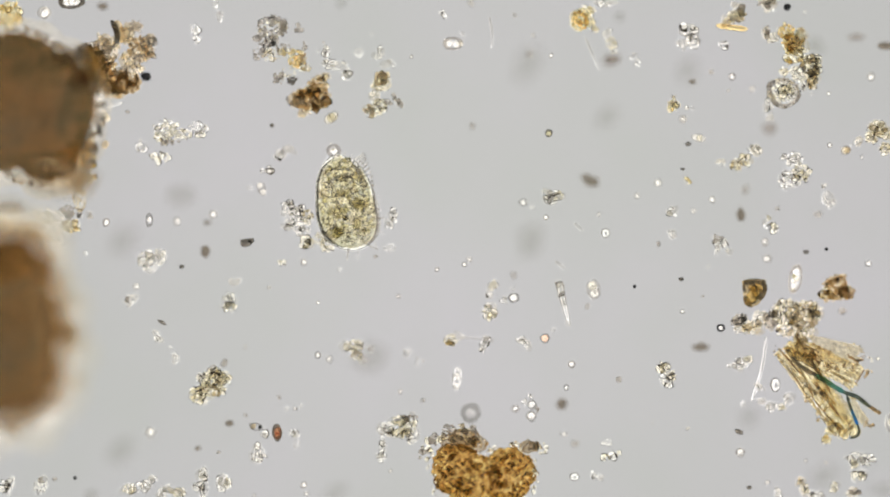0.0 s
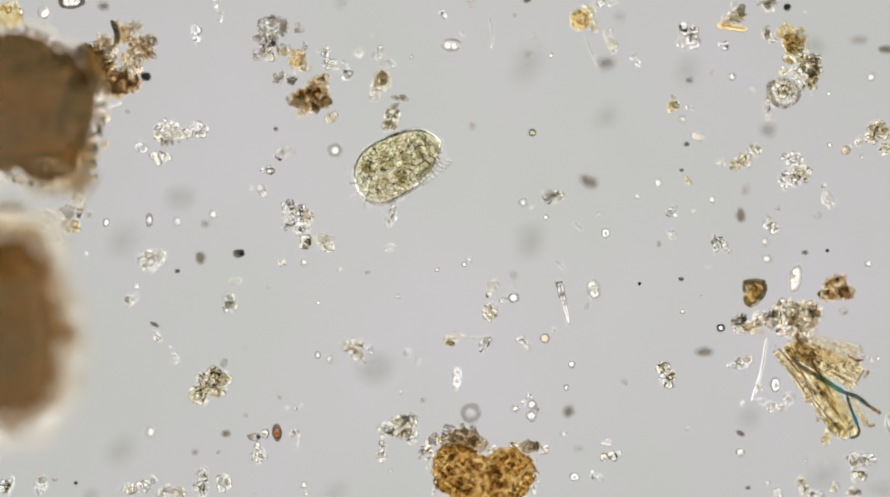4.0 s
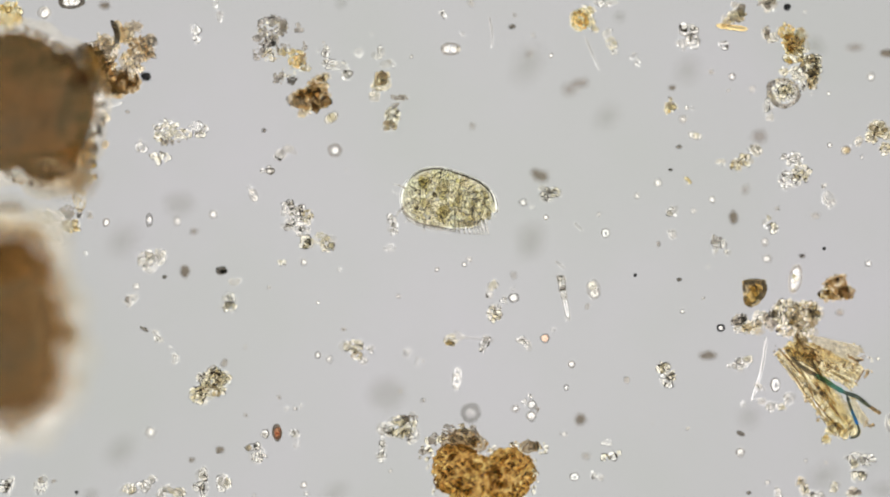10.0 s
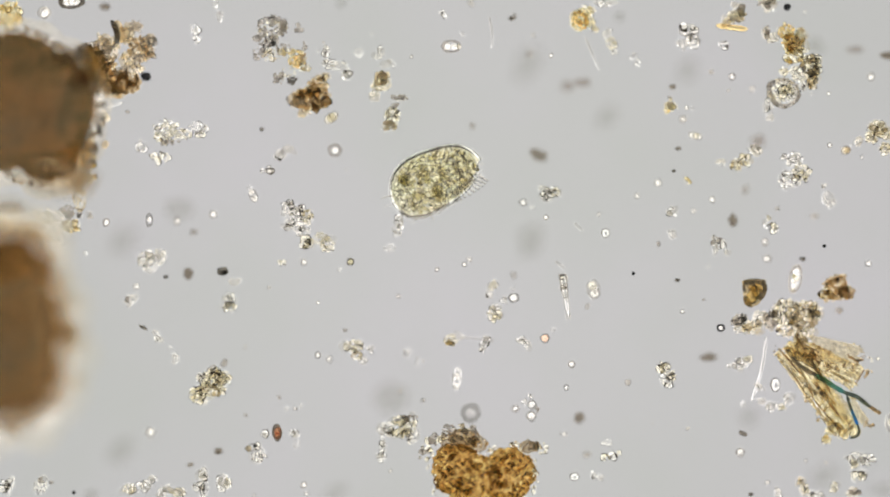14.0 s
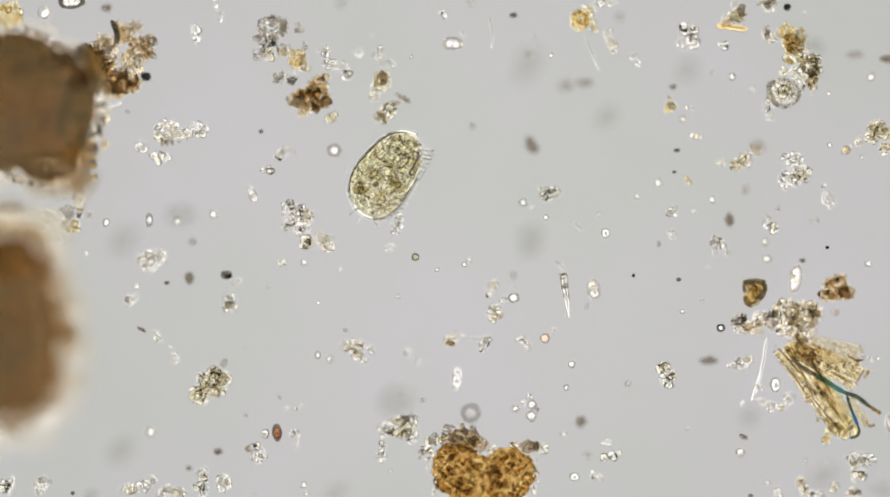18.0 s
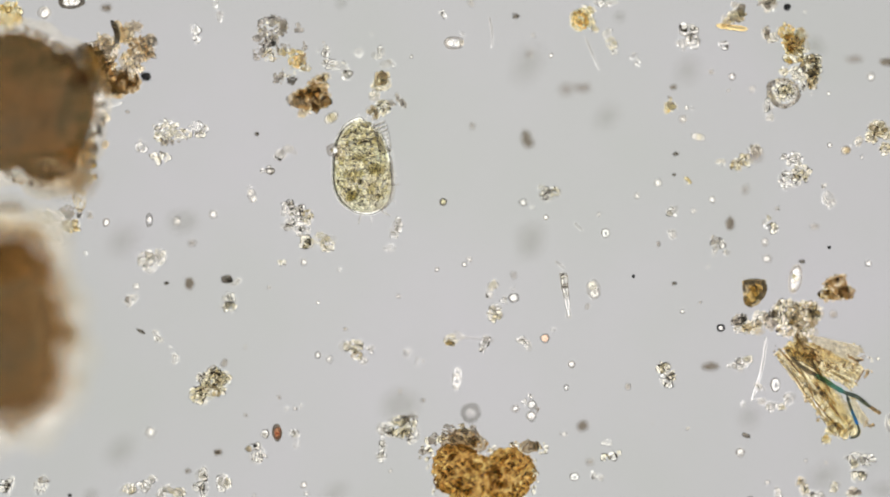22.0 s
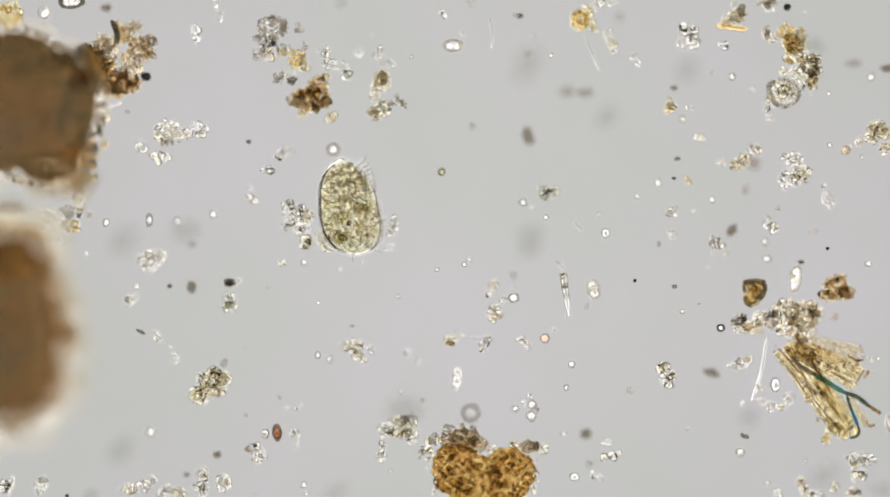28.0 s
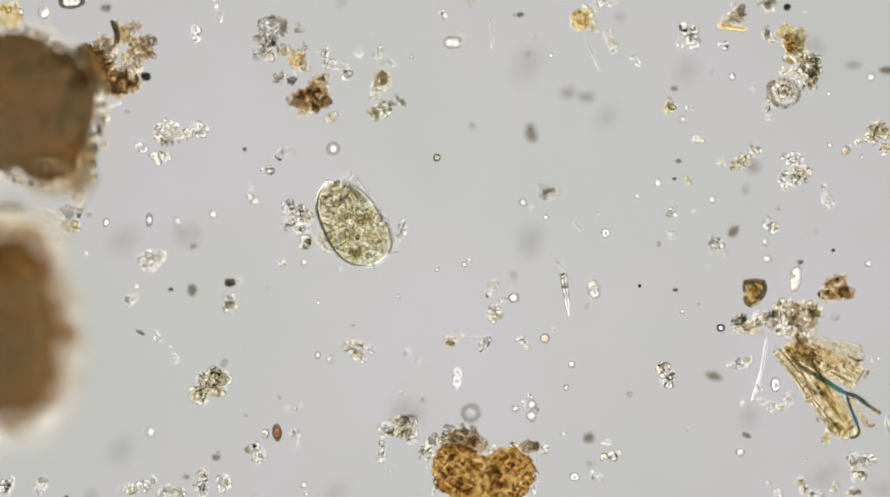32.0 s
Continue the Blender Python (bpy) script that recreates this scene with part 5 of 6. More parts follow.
def plant_fragment():
    base = field(1440, 680)
    ob = tagged(new("plant_fragment"), "straw-coloured ribbed plant fragment crossed by a teal fibre", "plant fragment")
    ob.location = base
    tissue("strip", ob, base, ((1388, 612), (1492, 762)), (54, 44), HUSK, 1, 0.006, label="straw-coloured ribbed strip")
    tissue("strip", ob, base, ((1392, 606), (1512, 668)), (36, 46), HUSK, 2, 0.016, label="straw-coloured ribbed strip")
    tissue("membrane", ob, base, ((1425, 606), (1515, 630)), (34, 40), MEMBRANE, 3, 0.010, label="pale thin membrane", ragged=0.2)
    tissue("strip", ob, base, ((1440, 660), (1500, 745)), (30, 24), MEMBRANE, 4, 0.018)
    tissue("membrane", ob, base, ((1495, 705), (1525, 745)), (20, 16), MEMBRANE, 5, 0.012, ragged=0.2)
    strand("fibre", ob, base, ((1434, 660), (1450, 668), (1466, 679), (1488, 692)), 4.6, TEAL, "teal fibre")
    strand("fibre", ob, base, ((1486, 691), (1498, 695), (1510, 699), (1534, 718)), 4.0, DUSK, "dark end of the fibre")
    strand("fibre", ob, base, ((1532, 716), (1542, 723), (1552, 729)), 3.6, VEIN, "brown tip of the fibre")
    strand("fibre", ob, base, ((1394, 629), (1404, 640), (1416, 650), (1436, 661)), 4.4, BAND, "dark end of the fibre")
    strand("fibre", ob, base, ((1492, 697), (1496, 710), (1501, 724)), 2.8, DUSK, "dark root of the blue fibre")
    strand("fibre", ob, base, ((1500, 722), (1505, 734), (1511, 748)), 3.1, BLUE, "bright blue fibre")
    strand("rim", ob, base, ((1511, 748), (1514, 760), (1508, 770), (1496, 772)), 2.4, DUSK, "dark rim of the rounded tip", z=0.02)
    for course, k in ((((1374, 616), (1396, 642), (1412, 660)), 1.7), (((1388, 648), (1408, 676), (1418, 690)), 1.5), (((1440, 690), (1462, 712), (1478, 732)), 1.5), (((1430, 700), (1450, 724), (1474, 752)), 1.4),
                      (((1400, 590), (1412, 606), (1424, 618)), 2.0), (((1430, 612), (1436, 630), (1444, 642)), 2.4), (((1437, 662), (1434, 640), (1428, 622)), 1.8), (((1498, 628), (1508, 636), (1522, 634)), 2.0),
                      (((1494, 622), (1496, 630), (1500, 632)), 1.4), (((1508, 676), (1516, 662), (1522, 652)), 1.6), (((1478, 762), (1474, 752), (1470, 742)), 2.0)):
        strand("vein", ob, base, course, k, VEIN, z=0.03)
    strand("spike", ob, base, ((1495, 700), (1520, 704), (1532, 720)), 2.0, HUSK, z=0.02)
    bud = part("tip", pebble(41, 3, 0.2), HUSK, ob, "rounded yellow tip with a dark rim")
    bud.location, bud.scale = field(1506, 760, 0.014) - base, (0.011, 0.012, 0.010)
    bud = part("tip", pebble(42, 3, 0.3), AMBER, ob)
    bud.location, bud.scale = field(1488, 764, 0.012) - base, (0.010, 0.010, 0.008)
    for i in range(64):
        q, s = rng.uniform(-25, 25), rng.uniform(0.0, 0.9)
        e = min(1.0, s + rng.uniform(0.08, 0.24))
        m = (PALE, AMBER, TAN, CLEAR, PALE, RUST, CLEAR)[i % 7]
        w = rng.uniform(-4, 4)
        strand("fibre", ob, base, [(1388 + 104 * k + (q + d) * 0.82 * (1 - 0.25 * k), 614 + 148 * k - (q + d) * 0.57 * (1 - 0.25 * k)) for k, d in ((s, 0), ((s + e) / 2, w), (e, 0))],
               rng.uniform(1.2, 2.4), m, z=0.022 + 0.0002 * i)
    for i in range(34):
        q, s = rng.uniform(-17, 20), rng.uniform(0.0, 0.85)
        e = min(1.0, s + rng.uniform(0.1, 0.28))
        m = (PALE, AMBER, TAN, CLEAR)[i % 4]
        strand("fibre", ob, base, [(1396 + 116 * k - q * 0.42, 608 + 60 * k + q * 0.88) for k in (s, (s + e) / 2, e)], rng.uniform(1.2, 2.3), m, z=0.030 + 0.0003 * i)
    for i in range(130):
        s = rng.random()
        q = rng.uniform(-24, 24)
        m = (RUST, TAN, CLEAR, BROWN, PALE, AMBER)[i % 6]
        if i % 3:
            grain(ob, base, 1388 + 104 * s + q * 0.8 * (1 - 0.2 * s), 615 + 148 * s - q * 0.57 * (1 - 0.2 * s), 3.0, m, lift=rng.uniform(0.022, 0.036))
        else:
            grain(ob, base, 1400 + 110 * s - q * 0.4, 610 + 54 * s + q * 0.7, 2.8, m, lift=rng.uniform(0.030, 0.040))
    for u, v, n, size, m in ((1410, 598, 10, 4.5, TAN), (1395, 612, 6, 4, AMBER), (1375, 620, 6, 4, AMBER), (1366, 612, 3, 4.5, SMOKE), (1520, 636, 6, 4, SMOKE), (1540, 634, 3, 4, PALE),
                             (1528, 745, 6, 4.5, BROWN), (1470, 748, 8, 4.5, AMBER), (1450, 735, 8, 4, TAN), (1425, 700, 8, 4, TAN), (1495, 612, 5, 3.5, PALE), (1528, 660, 6, 4, RUST)):
        for i in range(n):
            grain(ob, base, u + rng.uniform(-11, 11), v + rng.uniform(-8, 8), size, m, lift=rng.uniform(0.004, 0.028))


plant_fragment()

# ---- things adrift in the water ----
D = "specks adrift in the water"
ball = bead("spore", "dark-rimmed round spore rolling through the water", "spore", 841, 243, 7, 7, DARK, z=0.066, kind="broad_hoop", cores=((0, 0, 0.62, SPORE),))
speck_a = bead("speck", "dark brown angular speck adrift", "speck", 408, 460, 10, 9, DARK, z=0.07, group=D, kind="lump")
speck_a2 = bead("speck", "dark brown angular speck adrift", "speck", 420, 448, 6, 6, DARK, z=0.07, group=D, kind="lump")
speck_b = bead("speck", "dark brown bean-shaped speck adrift", "speck", 341, 465, 9, 14, HAZE_DARK, 12, z=0.126, group=D, kind="lump")
speck_c = bead("speck", "blurred brown oblong speck adrift", "speck", 1012, 320, 16, 12, HAZE_DARK, -25, z=0.196, group=D, kind="lump")
speck_d = bead("speck", "blurred brownish floc adrift", "speck", 1045, 130, 13, 12, HAZE_BROWN, z=0.28, group=D, kind="lump")
speck_d2 = bead("speck", "blurred brownish floc adrift", "speck", 1050, 128, 14, 10, HAZE_BROWN, z=0.22, group=D, kind="lump")
speck_e = bead("speck", "grey brown smudged speck adrift", "speck", 1300, 382, 7, 15, HAZE_DARK, 8, z=0.14, group=D, kind="lump")
speck_f = bead("speck", "grey smudged speck adrift", "speck", 1011, 735, 10, 13, HAZE_DARK, z=0.168, group=D, kind="lump")
speck_g = bead("speck", "grey smudged speck adrift", "speck", 1244, 623, 14, 9, HAZE_DARK, z=0.168, group=D, kind="lump")
speck_h = bead("speck", "large faint grey floc adrift", "speck", 670, 668, 30, 26, HAZE, z=0.42, group=D)
speck_i = bead("speck", "grey blurred floc adrift", "speck", 1350, 230, 13, 12, HAZE_BROWN, z=0.224, group=D)
speck_j = bead("speck", "dark small speck adrift", "speck", 918, 11, 7, 6, DARK, z=0.098, group=D, kind="lump")
speck_k = bead("speck", "dark tiny speck adrift", "speck", 478, 226, 4, 4, DARK, z=0.084, group=D)
speck_l = bead("speck", "black tiny speck adrift", "speck", 1128, 496, 3, 3.4, INK, z=0.042, group=D)
speck_m = bead("speck", "black tiny speck adrift", "speck", 1455, 438, 3.6, 3.2, INK, z=0.042, group=D)
speck_n = bead("speck", "grey small speck adrift", "speck", 1487, 548, 7, 6, SMOKE, z=0.112, group=D)
speck_o = bead("speck", "grey small speck adrift", "speck", 1102, 672, 5.5, 6, SMOKE, z=0.084, group=D)
speck_p = bead("speck", "dark small splinter adrift", "speck", 1305, 764, 8, 5, DARK, -25, z=0.07, group=D, kind="lump")
speck_q = bead("speck", "dark tiny splinter adrift", "speck", 266, 578, 8, 4, DARK, -30, z=0.07, group=D, kind="lump")
speck_r = bead("speck", "dark tiny speck adrift", "speck", 137, 856, 3.4, 3.4, INK, z=0.07, group=D)
yellow_bead = heap("debris_clump", "small amber and clear clump with a smoky side", "debris clump", [(1182, 186, 6, 6, 4, 6, AMBER), (1179, 178, 5, 4, 2, 5.5, SMOKE), (1188, 181, 5, 5, 3, 5.5, PALE), (1182, 168, 3, 3, 1, 4, SMOKE)], G)
round_bead = bead("granule", "round clear granule with a broad rim", "granule", 590, 265, 13, 13, HALO, z=0.085, kind="broad_hoop", cores=((0, 0, 0.46, DROP),))
pill = bead("spore", "bright double-cored spore with a dark rim", "spore", 795, 86, 19, 12, HALO, kind="hoop", z=0.05, cores=((-0.42, 0.05, 0.62, DROP), (0.34, -0.05, 0.55, DROP), (0.68, 0, 0.4, PALE)))
bar = bead("granule", "pale bar-shaped granule with a grey rim", "granule", 1227, 241, 13, 8, RIM, -12, cores=((-0.45, 0, 0.66, CLEAR), (0.1, 0, 0.7, PALE), (0.55, 0, 0.55, CLEAR)))
oval = bead("granule", "clear oval granule with a grey rim", "granule", 453, 340, 8, 13, RIM, 20, cores=((0.1, -0.45, 0.66, CLEAR), (-0.1, 0.5, 0.6, CLEAR)))
ring_pair = bead("ring_pair", "two dark-rimmed round bodies side by side", "spore", 447, 775.5, 12.5, 7.5, RIND, kind="hoop", cores=((-0.40, 0, 0.7, CRYSTAL), (0.55, 0, 0.45, INK)))
needle_cluster = heap("needle_cluster", "clear splintered rod with a beaded head, ending in a thin needle", "debris clump", [(990, 494, 5, 6, 4, 4, CLEAR), (992, 508, 3, 5, 3, 3, SMOKE), (996, 524, 2, 6, 3, 2.6, CLEAR), (1003, 560, 3, 2, 2, 3, CLEAR)], G)
for name, shift, k, m in (("spine", 0, 0.0052, CLEAR), ("spine_edge", -6, 0.0013, SMOKE), ("spine_edge", 6, 0.0013, SMOKE)):
    part(name, tube([field(988 + 14 * s + shift * (1 - 0.55 * s), 486 + 74 * s, 0.014) - needle_cluster.location for s in (0, 0.2, 0.4, 0.6, 0.8, 1.0)],
                    [k * f for f in (0.9, 1.15, 1.0, 0.8, 0.6, 0.4)]), m, needle_cluster, "clear tapering needle" if shift == 0 else "grey edge of the needle")
bead("mineral_grain", "black ring-shaped mineral grain", "mineral grain", 1270, 578, 8, 7, INK, kind="broad_hoop", cores=((0.1, 0, 0.55, DROP),))
bead("mineral_grain", "black round mineral grain", "mineral grain", 1387, 13, 6.5, 6.5, INK)
side_bar = bead("speck", "dark brown bar at the field's side", "speck", 1563, 92, 14, 7, HAZE_DARK, z=0.14, group=D)
speck_s = bead("speck", "small grey speck adrift", "speck", 1200, 492, 4.5, 4.05, DARK, z=0.07, group=D, kind="lump")
speck_t = bead("speck", "tiny grey speck adrift", "speck", 1236, 524, 3.5, 3.15, SMOKE, z=0.07, group=D, kind="lump")
speck_u = bead("speck", "small grey speck adrift", "speck", 1415, 446, 5.5, 4.95, DARK, z=0.09, group=D, kind="lump")
speck_v = bead("speck", "tiny dark speck adrift", "speck", 1317, 860, 4.5, 4.05, DARK, z=0.07, group=D, kind="lump")
speck_w = bead("speck", "dark round speck adrift", "speck", 1205, 255, 5, 4.5, DARK, z=0.09, group=D, kind="lump")
speck_x = bead("speck", "dark tiny splinter adrift", "speck", 1191, 299, 3.8, 3.4, DARK, z=0.06, group=D, kind="lump")
speck_y = bead("speck", "grey blurred speck adrift", "speck", 1439, 380, 7, 6.3, SMOKE, z=0.14, group=D, kind="lump")
speck_z = bead("speck", "grey blurred speck adrift", "speck", 1027, 798, 7, 6.3, SMOKE, z=0.16, group=D, kind="lump")
mote_a = bead("speck", "brown blurred speck adrift", "speck", 394, 776, 7.5, 6.75, HAZE_DARK, z=0.12, group=D, kind="lump")
mote_b = bead("speck", "grey blurred speck adrift", "speck", 341, 801, 6, 5.4, HAZE_DARK, z=0.13, group=D, kind="lump")
mote_c = bead("speck", "tiny grey speck adrift", "speck", 303, 484, 4.5, 4.05, DARK, z=0.08, group=D, kind="lump")
mote_d = bead("speck", "small grey speck carried along by the water", "speck", 631, 522, 4.2, 3.8, SMOKE, z=0.09, group=D, kind="lump")
mote_e = bead("speck", "grey blurred speck adrift", "speck", 354, 400, 7.5, 6.75, SMOKE, z=0.17, group=D, kind="lump")
mote_f = bead("speck", "grey blurred speck adrift", "speck", 1198, 147, 6.5, 5.85, HAZE_DARK, z=0.12, group=D, kind="lump")
mote_g = bead("speck", "tiny grey speck adrift", "speck", 97, 845, 5, 4.5, SMOKE, z=0.09, group=D, kind="lump")
mote_h = bead("speck", "brown blurred speck adrift", "speck", 183, 9, 9, 8.1, HAZE_DARK, z=0.15, group=D, kind="lump")
haze_a = bead("floc", "faint grey blurred floc high in the water", "floc", 318, 352, 24, 22, HAZE, z=0.36, group="flocs out of focus", kind="lump")
haze_b = bead("floc", "grey blurred floc high in the water", "floc", 1508, 77, 14, 8, HAZE_BROWN, z=0.20, group="flocs out of focus", kind="lump")
# faint flocs high in the water, far out of focus: place, half width, half height, height
for u, v, a, b, z in ((935, 425, 27, 25, 0.32), (210, 795, 28, 22, 0.36), (1450, 840, 26, 20, 0.36), (160, 872, 12, 10, 0.18), (118, 523, 12, 13, 0.18),
                      (601, 6, 11, 10, 0.16), (1092, 30, 9, 10, 0.16), (1555, 862, 20, 14, 0.26), (1210, 125, 22, 20, 0.34), (590, 870, 22, 14, 0.30),
                      (1070, 205, 20, 16, 0.32), (1320, 735, 18, 18, 0.34), (930, 115, 30, 22, 0.40), (215, 425, 30, 26, 0.38), (1435, 82, 14, 22, 0.24)):
    bead("floc", "faint grey blurred floc high in the water", "floc", u, v, a, b, HAZE, rng.uniform(0, 90), 1.4 * z, group="flocs out of focus", kind="lump")
for u, v, r, z in ((395, 640, 7, 0.08), (385, 797, 4, 0.04),
                   (1160, 430, 5, 0.06), (1212, 755, 4, 0.05), 
                   (745, 706, 5, 0.09), (492, 700, 4, 0.08), (433, 732, 4, 0.08), (907, 27, 4, 0.08), (832, 222, 6, 0.12), (103, 725, 4, 0.06), (225, 197, 4, 0.04), (830, 5, 6, 0.10), (932, 95, 7, 0.14), (1253, 127, 5, 0.08), (905, 485, 6, 0.12), (1035, 540, 5, 0.08), (1370, 368, 5, 0.08), (1313, 335, 8, 0.14)):
    bead("speck", "small grey speck adrift", "speck", u, v, r, r * 0.9, SMOKE, rng.uniform(0, 180), 1.4 * z, group=D, kind="lump")


# ---- the finished model: everything at its scale ----
for ob in list(scene.objects):
    if ob.parent is None and ob is not cam:
        ob.location = ob.location * SCALE
        ob.scale = ob.scale * SCALE


def placed(m):
    """A layout pose as a pose of the finished model."""
    m = m.copy()
    m.translation = m.translation * SCALE
    return m


# ---- what moves ----
def swim(u, v, heading):
    """The ciliate's pose: its middle in the field, and the way it heads (0 to the right, 90 up)."""
    return placed(at(u, v, 0.040, heading - 90))


def drift(ob, turn, *rows):
    """Keys a thing adrift at its own height by rows of seconds, u, v and, if it turns, degrees."""
    z = ob.location.z / SCALE
    walk(ob, [(r[0], placed(at(r[1], r[2], z, turn + (r[3] if len(r) > 3 else 0)))) for r in rows])


def motions():
    walk(ciliate, [
        (0, swim(612, 356, 97)), (0.3, swim(611, 344, 96)), (0.5, swim(605, 333, 97)), (0.7, swim(613, 327, 94)), (1, swim(617, 319, 92)), (1.3, swim(618, 330, 84)), (1.5, swim(622, 307, 85)),
        (1.7, swim(635, 296, 83)), (2, swim(657, 304, 69)), (2.5, swim(669, 296, 56)), (3, swim(683, 293, 43)), (3.5, swim(694, 292, 34)), (4.5, swim(711, 292, 22)), (5.5, swim(726, 293, 14)),
        (6, swim(733, 296, 8)), (6.5, swim(742, 298, 3)), (7, swim(752, 303, -2)), (7.5, swim(760, 305, -8)), (8, swim(761, 314, -11)), (8.5, swim(763, 322, -20)), (8.7, swim(726, 333, -25)),
        (9, swim(713, 330, -28)), (9.1, swim(719, 345, -32)), (9.3, swim(728, 351, -33)), (9.6, swim(779, 347, -15)), (10, swim(791, 356, -13)), (10.1, swim(772, 336, -9)), (10.3, swim(782, 337, -3)),
        (10.6, swim(772, 333, -5)), (11, swim(765, 315, 14)), (11.3, swim(772, 316, 16)), (11.6, swim(779, 320, 20)), (11.8, swim(783, 326, 15)), (12, swim(759, 320, 16)), (12.2, swim(774, 316, 28)),
        (12.3, swim(770, 316, 35)), (12.5, swim(759, 317, 26)), (12.6, swim(759, 315, 31)), (12.8, swim(751, 313, 43)), (13, swim(749, 317, 33)), (13.2, swim(737, 331, 1)), (13.3, swim(735, 330, 3)),
        (13.5, swim(742, 329, 3)), (13.6, swim(771, 331, 8)), (13.8, swim(770, 324, 15)), (14, swim(768, 318, 24)), (14.2, swim(764, 322, 16)), (14.5, swim(761, 322, 10)), (15.5, swim(735, 312, 30)),
        (16.5, swim(701, 297, 52)), (16.7, swim(700, 287, 60)), (17, swim(710, 289, 65)), (17.2, swim(695, 285, 67)), (17.5, swim(717, 283, 68)), (17.7, swim(707, 290, 58)), (18, swim(684, 307, 53)),
        (18.2, swim(703, 287, 62)), (18.3, swim(694, 283, 60)), (18.5, swim(696, 285, 60)), (18.6, swim(669, 304, 57)), (18.8, swim(672, 284, 70)), (19, swim(677, 286, 78)), (19.2, swim(670, 279, 84)),
        (19.5, swim(655, 303, 75)), (19.7, swim(663, 310, 78)), (20, swim(663, 307, 82)), (20.1, swim(663, 303, 82)), (20.3, swim(680, 289, 80)), (20.5, swim(673, 284, 76)), (20.6, swim(669, 294, 73)),
        (20.8, swim(660, 312, 57)), (21, swim(641, 341, 52)), (21.1, swim(641, 336, 58)), (21.3, swim(641, 312, 74)), (21.4, swim(639, 329, 72)), (21.6, swim(637, 298, 88)), (21.8, swim(636, 298, 90)),
        (22, swim(641, 293, 92)), (22.1, swim(636, 297, 88)), (22.3, swim(640, 303, 84)), (22.4, swim(638, 307, 80)), (22.6, swim(617, 327, 70)), (22.8, swim(617, 375, 88)), (23, swim(614, 346, 100)),
        (23.2, swim(617, 352, 96)), (23.3, swim(615, 347, 96)), (23.5, swim(622, 379, 87)), (23.6, swim(622, 377, 92)), (23.8, swim(630, 353, 98)), (24, swim(625, 338, 97)), (24.2, swim(615, 341, 92)),
        (24.3, swim(618, 344, 91)), (24.5, swim(626, 387, 101)), (24.6, swim(633, 395, 104)), (24.8, swim(622, 370, 104)), (25, swim(614, 365, 107)), (25.2, swim(606, 354, 107)), (25.5, swim(608, 355, 104)),
        (26.5, swim(604, 352, 100)), (27.5, swim(601, 354, 98)), (28, swim(617, 365, 98)), (28.2, swim(623, 360, 97)), (28.3, swim(608, 365, 103)), (28.5, swim(623, 387, 107)), (28.6, swim(615, 376, 118)),
        (28.8, swim(620, 382, 112)), (29, swim(617, 380, 110)), (29.2, swim(614, 372, 110)), (29.3, swim(611, 361, 116)), (29.5, swim(607, 362, 111)), (29.6, swim(615, 376, 108)), (29.8, swim(614, 382, 109)),
        (30, swim(622, 389, 114)), (30.2, swim(616, 386, 124)), (30.3, swim(610, 376, 122)), (30.5, swim(609, 373, 118)), (30.6, swim(623, 391, 106)), (30.8, swim(629, 400, 114)), (31, swim(626, 392, 115)),
        (31.2, swim(622, 399, 128)), (31.3, swim(615, 381, 128)), (31.5, swim(638, 400, 129)), (31.6, swim(640, 400, 128)), (31.8, swim(629, 396, 124)), (32, swim(622, 391, 120))])
    for c, rest, swing, rate, phase in beats:
        walk(c, [(t / 4, rest @ pose(0, 0, 0, 0, 0, swing * math.sin(rate * 2.4 * t / 4 + phase) + 0.4 * swing * math.sin(1.7 * t / 4 + 2 * phase))) for t in range(129)])
    drift(ball, 0, (0, 967, 235), (3, 960, 230), (3.5, 951, 231), (5.5, 882, 242), (6, 841, 243), (6.5, 740, 296), (7, 643, 349), (7.5, 610, 376), (8, 592, 389), (8.5, 589, 398),
          (9, 582, 413), (9.6, 579, 428), (10.3, 588, 436), (11, 590, 443), (12, 596, 450), (13, 604, 459), (13.6, 616, 458), (14.5, 619, 466), (16.5, 695, 463), (17, 712, 462),
          (17.5, 724, 461), (18, 732, 453), (18.5, 742, 436), (19, 756, 421), (19.5, 758, 406), (20, 772, 387), (20.5, 786, 378), (21, 781, 385), (22, 781, 356), (23, 772, 345),
          (24, 776, 334), (25, 776, 327), (25.5, 772, 321), (27.5, 776, 307), (28, 778, 303), (29, 775, 296), (30, 771, 290), (31, 771, 285), (32, 770, 278))
    drift(speck_a, 0, (0, 433, 428), (1, 432, 437), (2, 430, 439), (3, 426, 442), (3.5, 423, 444), (5.5, 412, 456), (6, 407, 459), (7, 400, 466), (8, 394, 470), (9, 390, 475), (11, 390, 477),
          (14, 392, 478), (17, 398, 482), (19, 399, 487), (21, 399, 490), (23, 400, 494), (25, 403, 496), (28, 404, 498), (32, 405, 498))
    drift(speck_a2, 0, (0, 442, 424), (2, 436, 436), (3.5, 427, 443), (5.5, 415, 456), (6, 410, 459), (8, 397, 472), (9, 394, 477), (14, 395, 480), (19, 403, 489), (25, 404, 497), (32, 406, 500))
    drift(speck_b, 12, (0, 361, 443), (2, 360, 447), (3, 358, 452), (3.5, 355, 453), (5.5, 345, 462), (6, 341, 466), (7, 334, 470), (8, 326, 475), (10, 325, 478), (12, 328, 481), (14, 331, 482),
          (17, 333, 487), (19, 333, 493), (21, 334, 498), (23, 332, 501), (25, 332, 503), (28, 337, 506), (32, 338, 511))
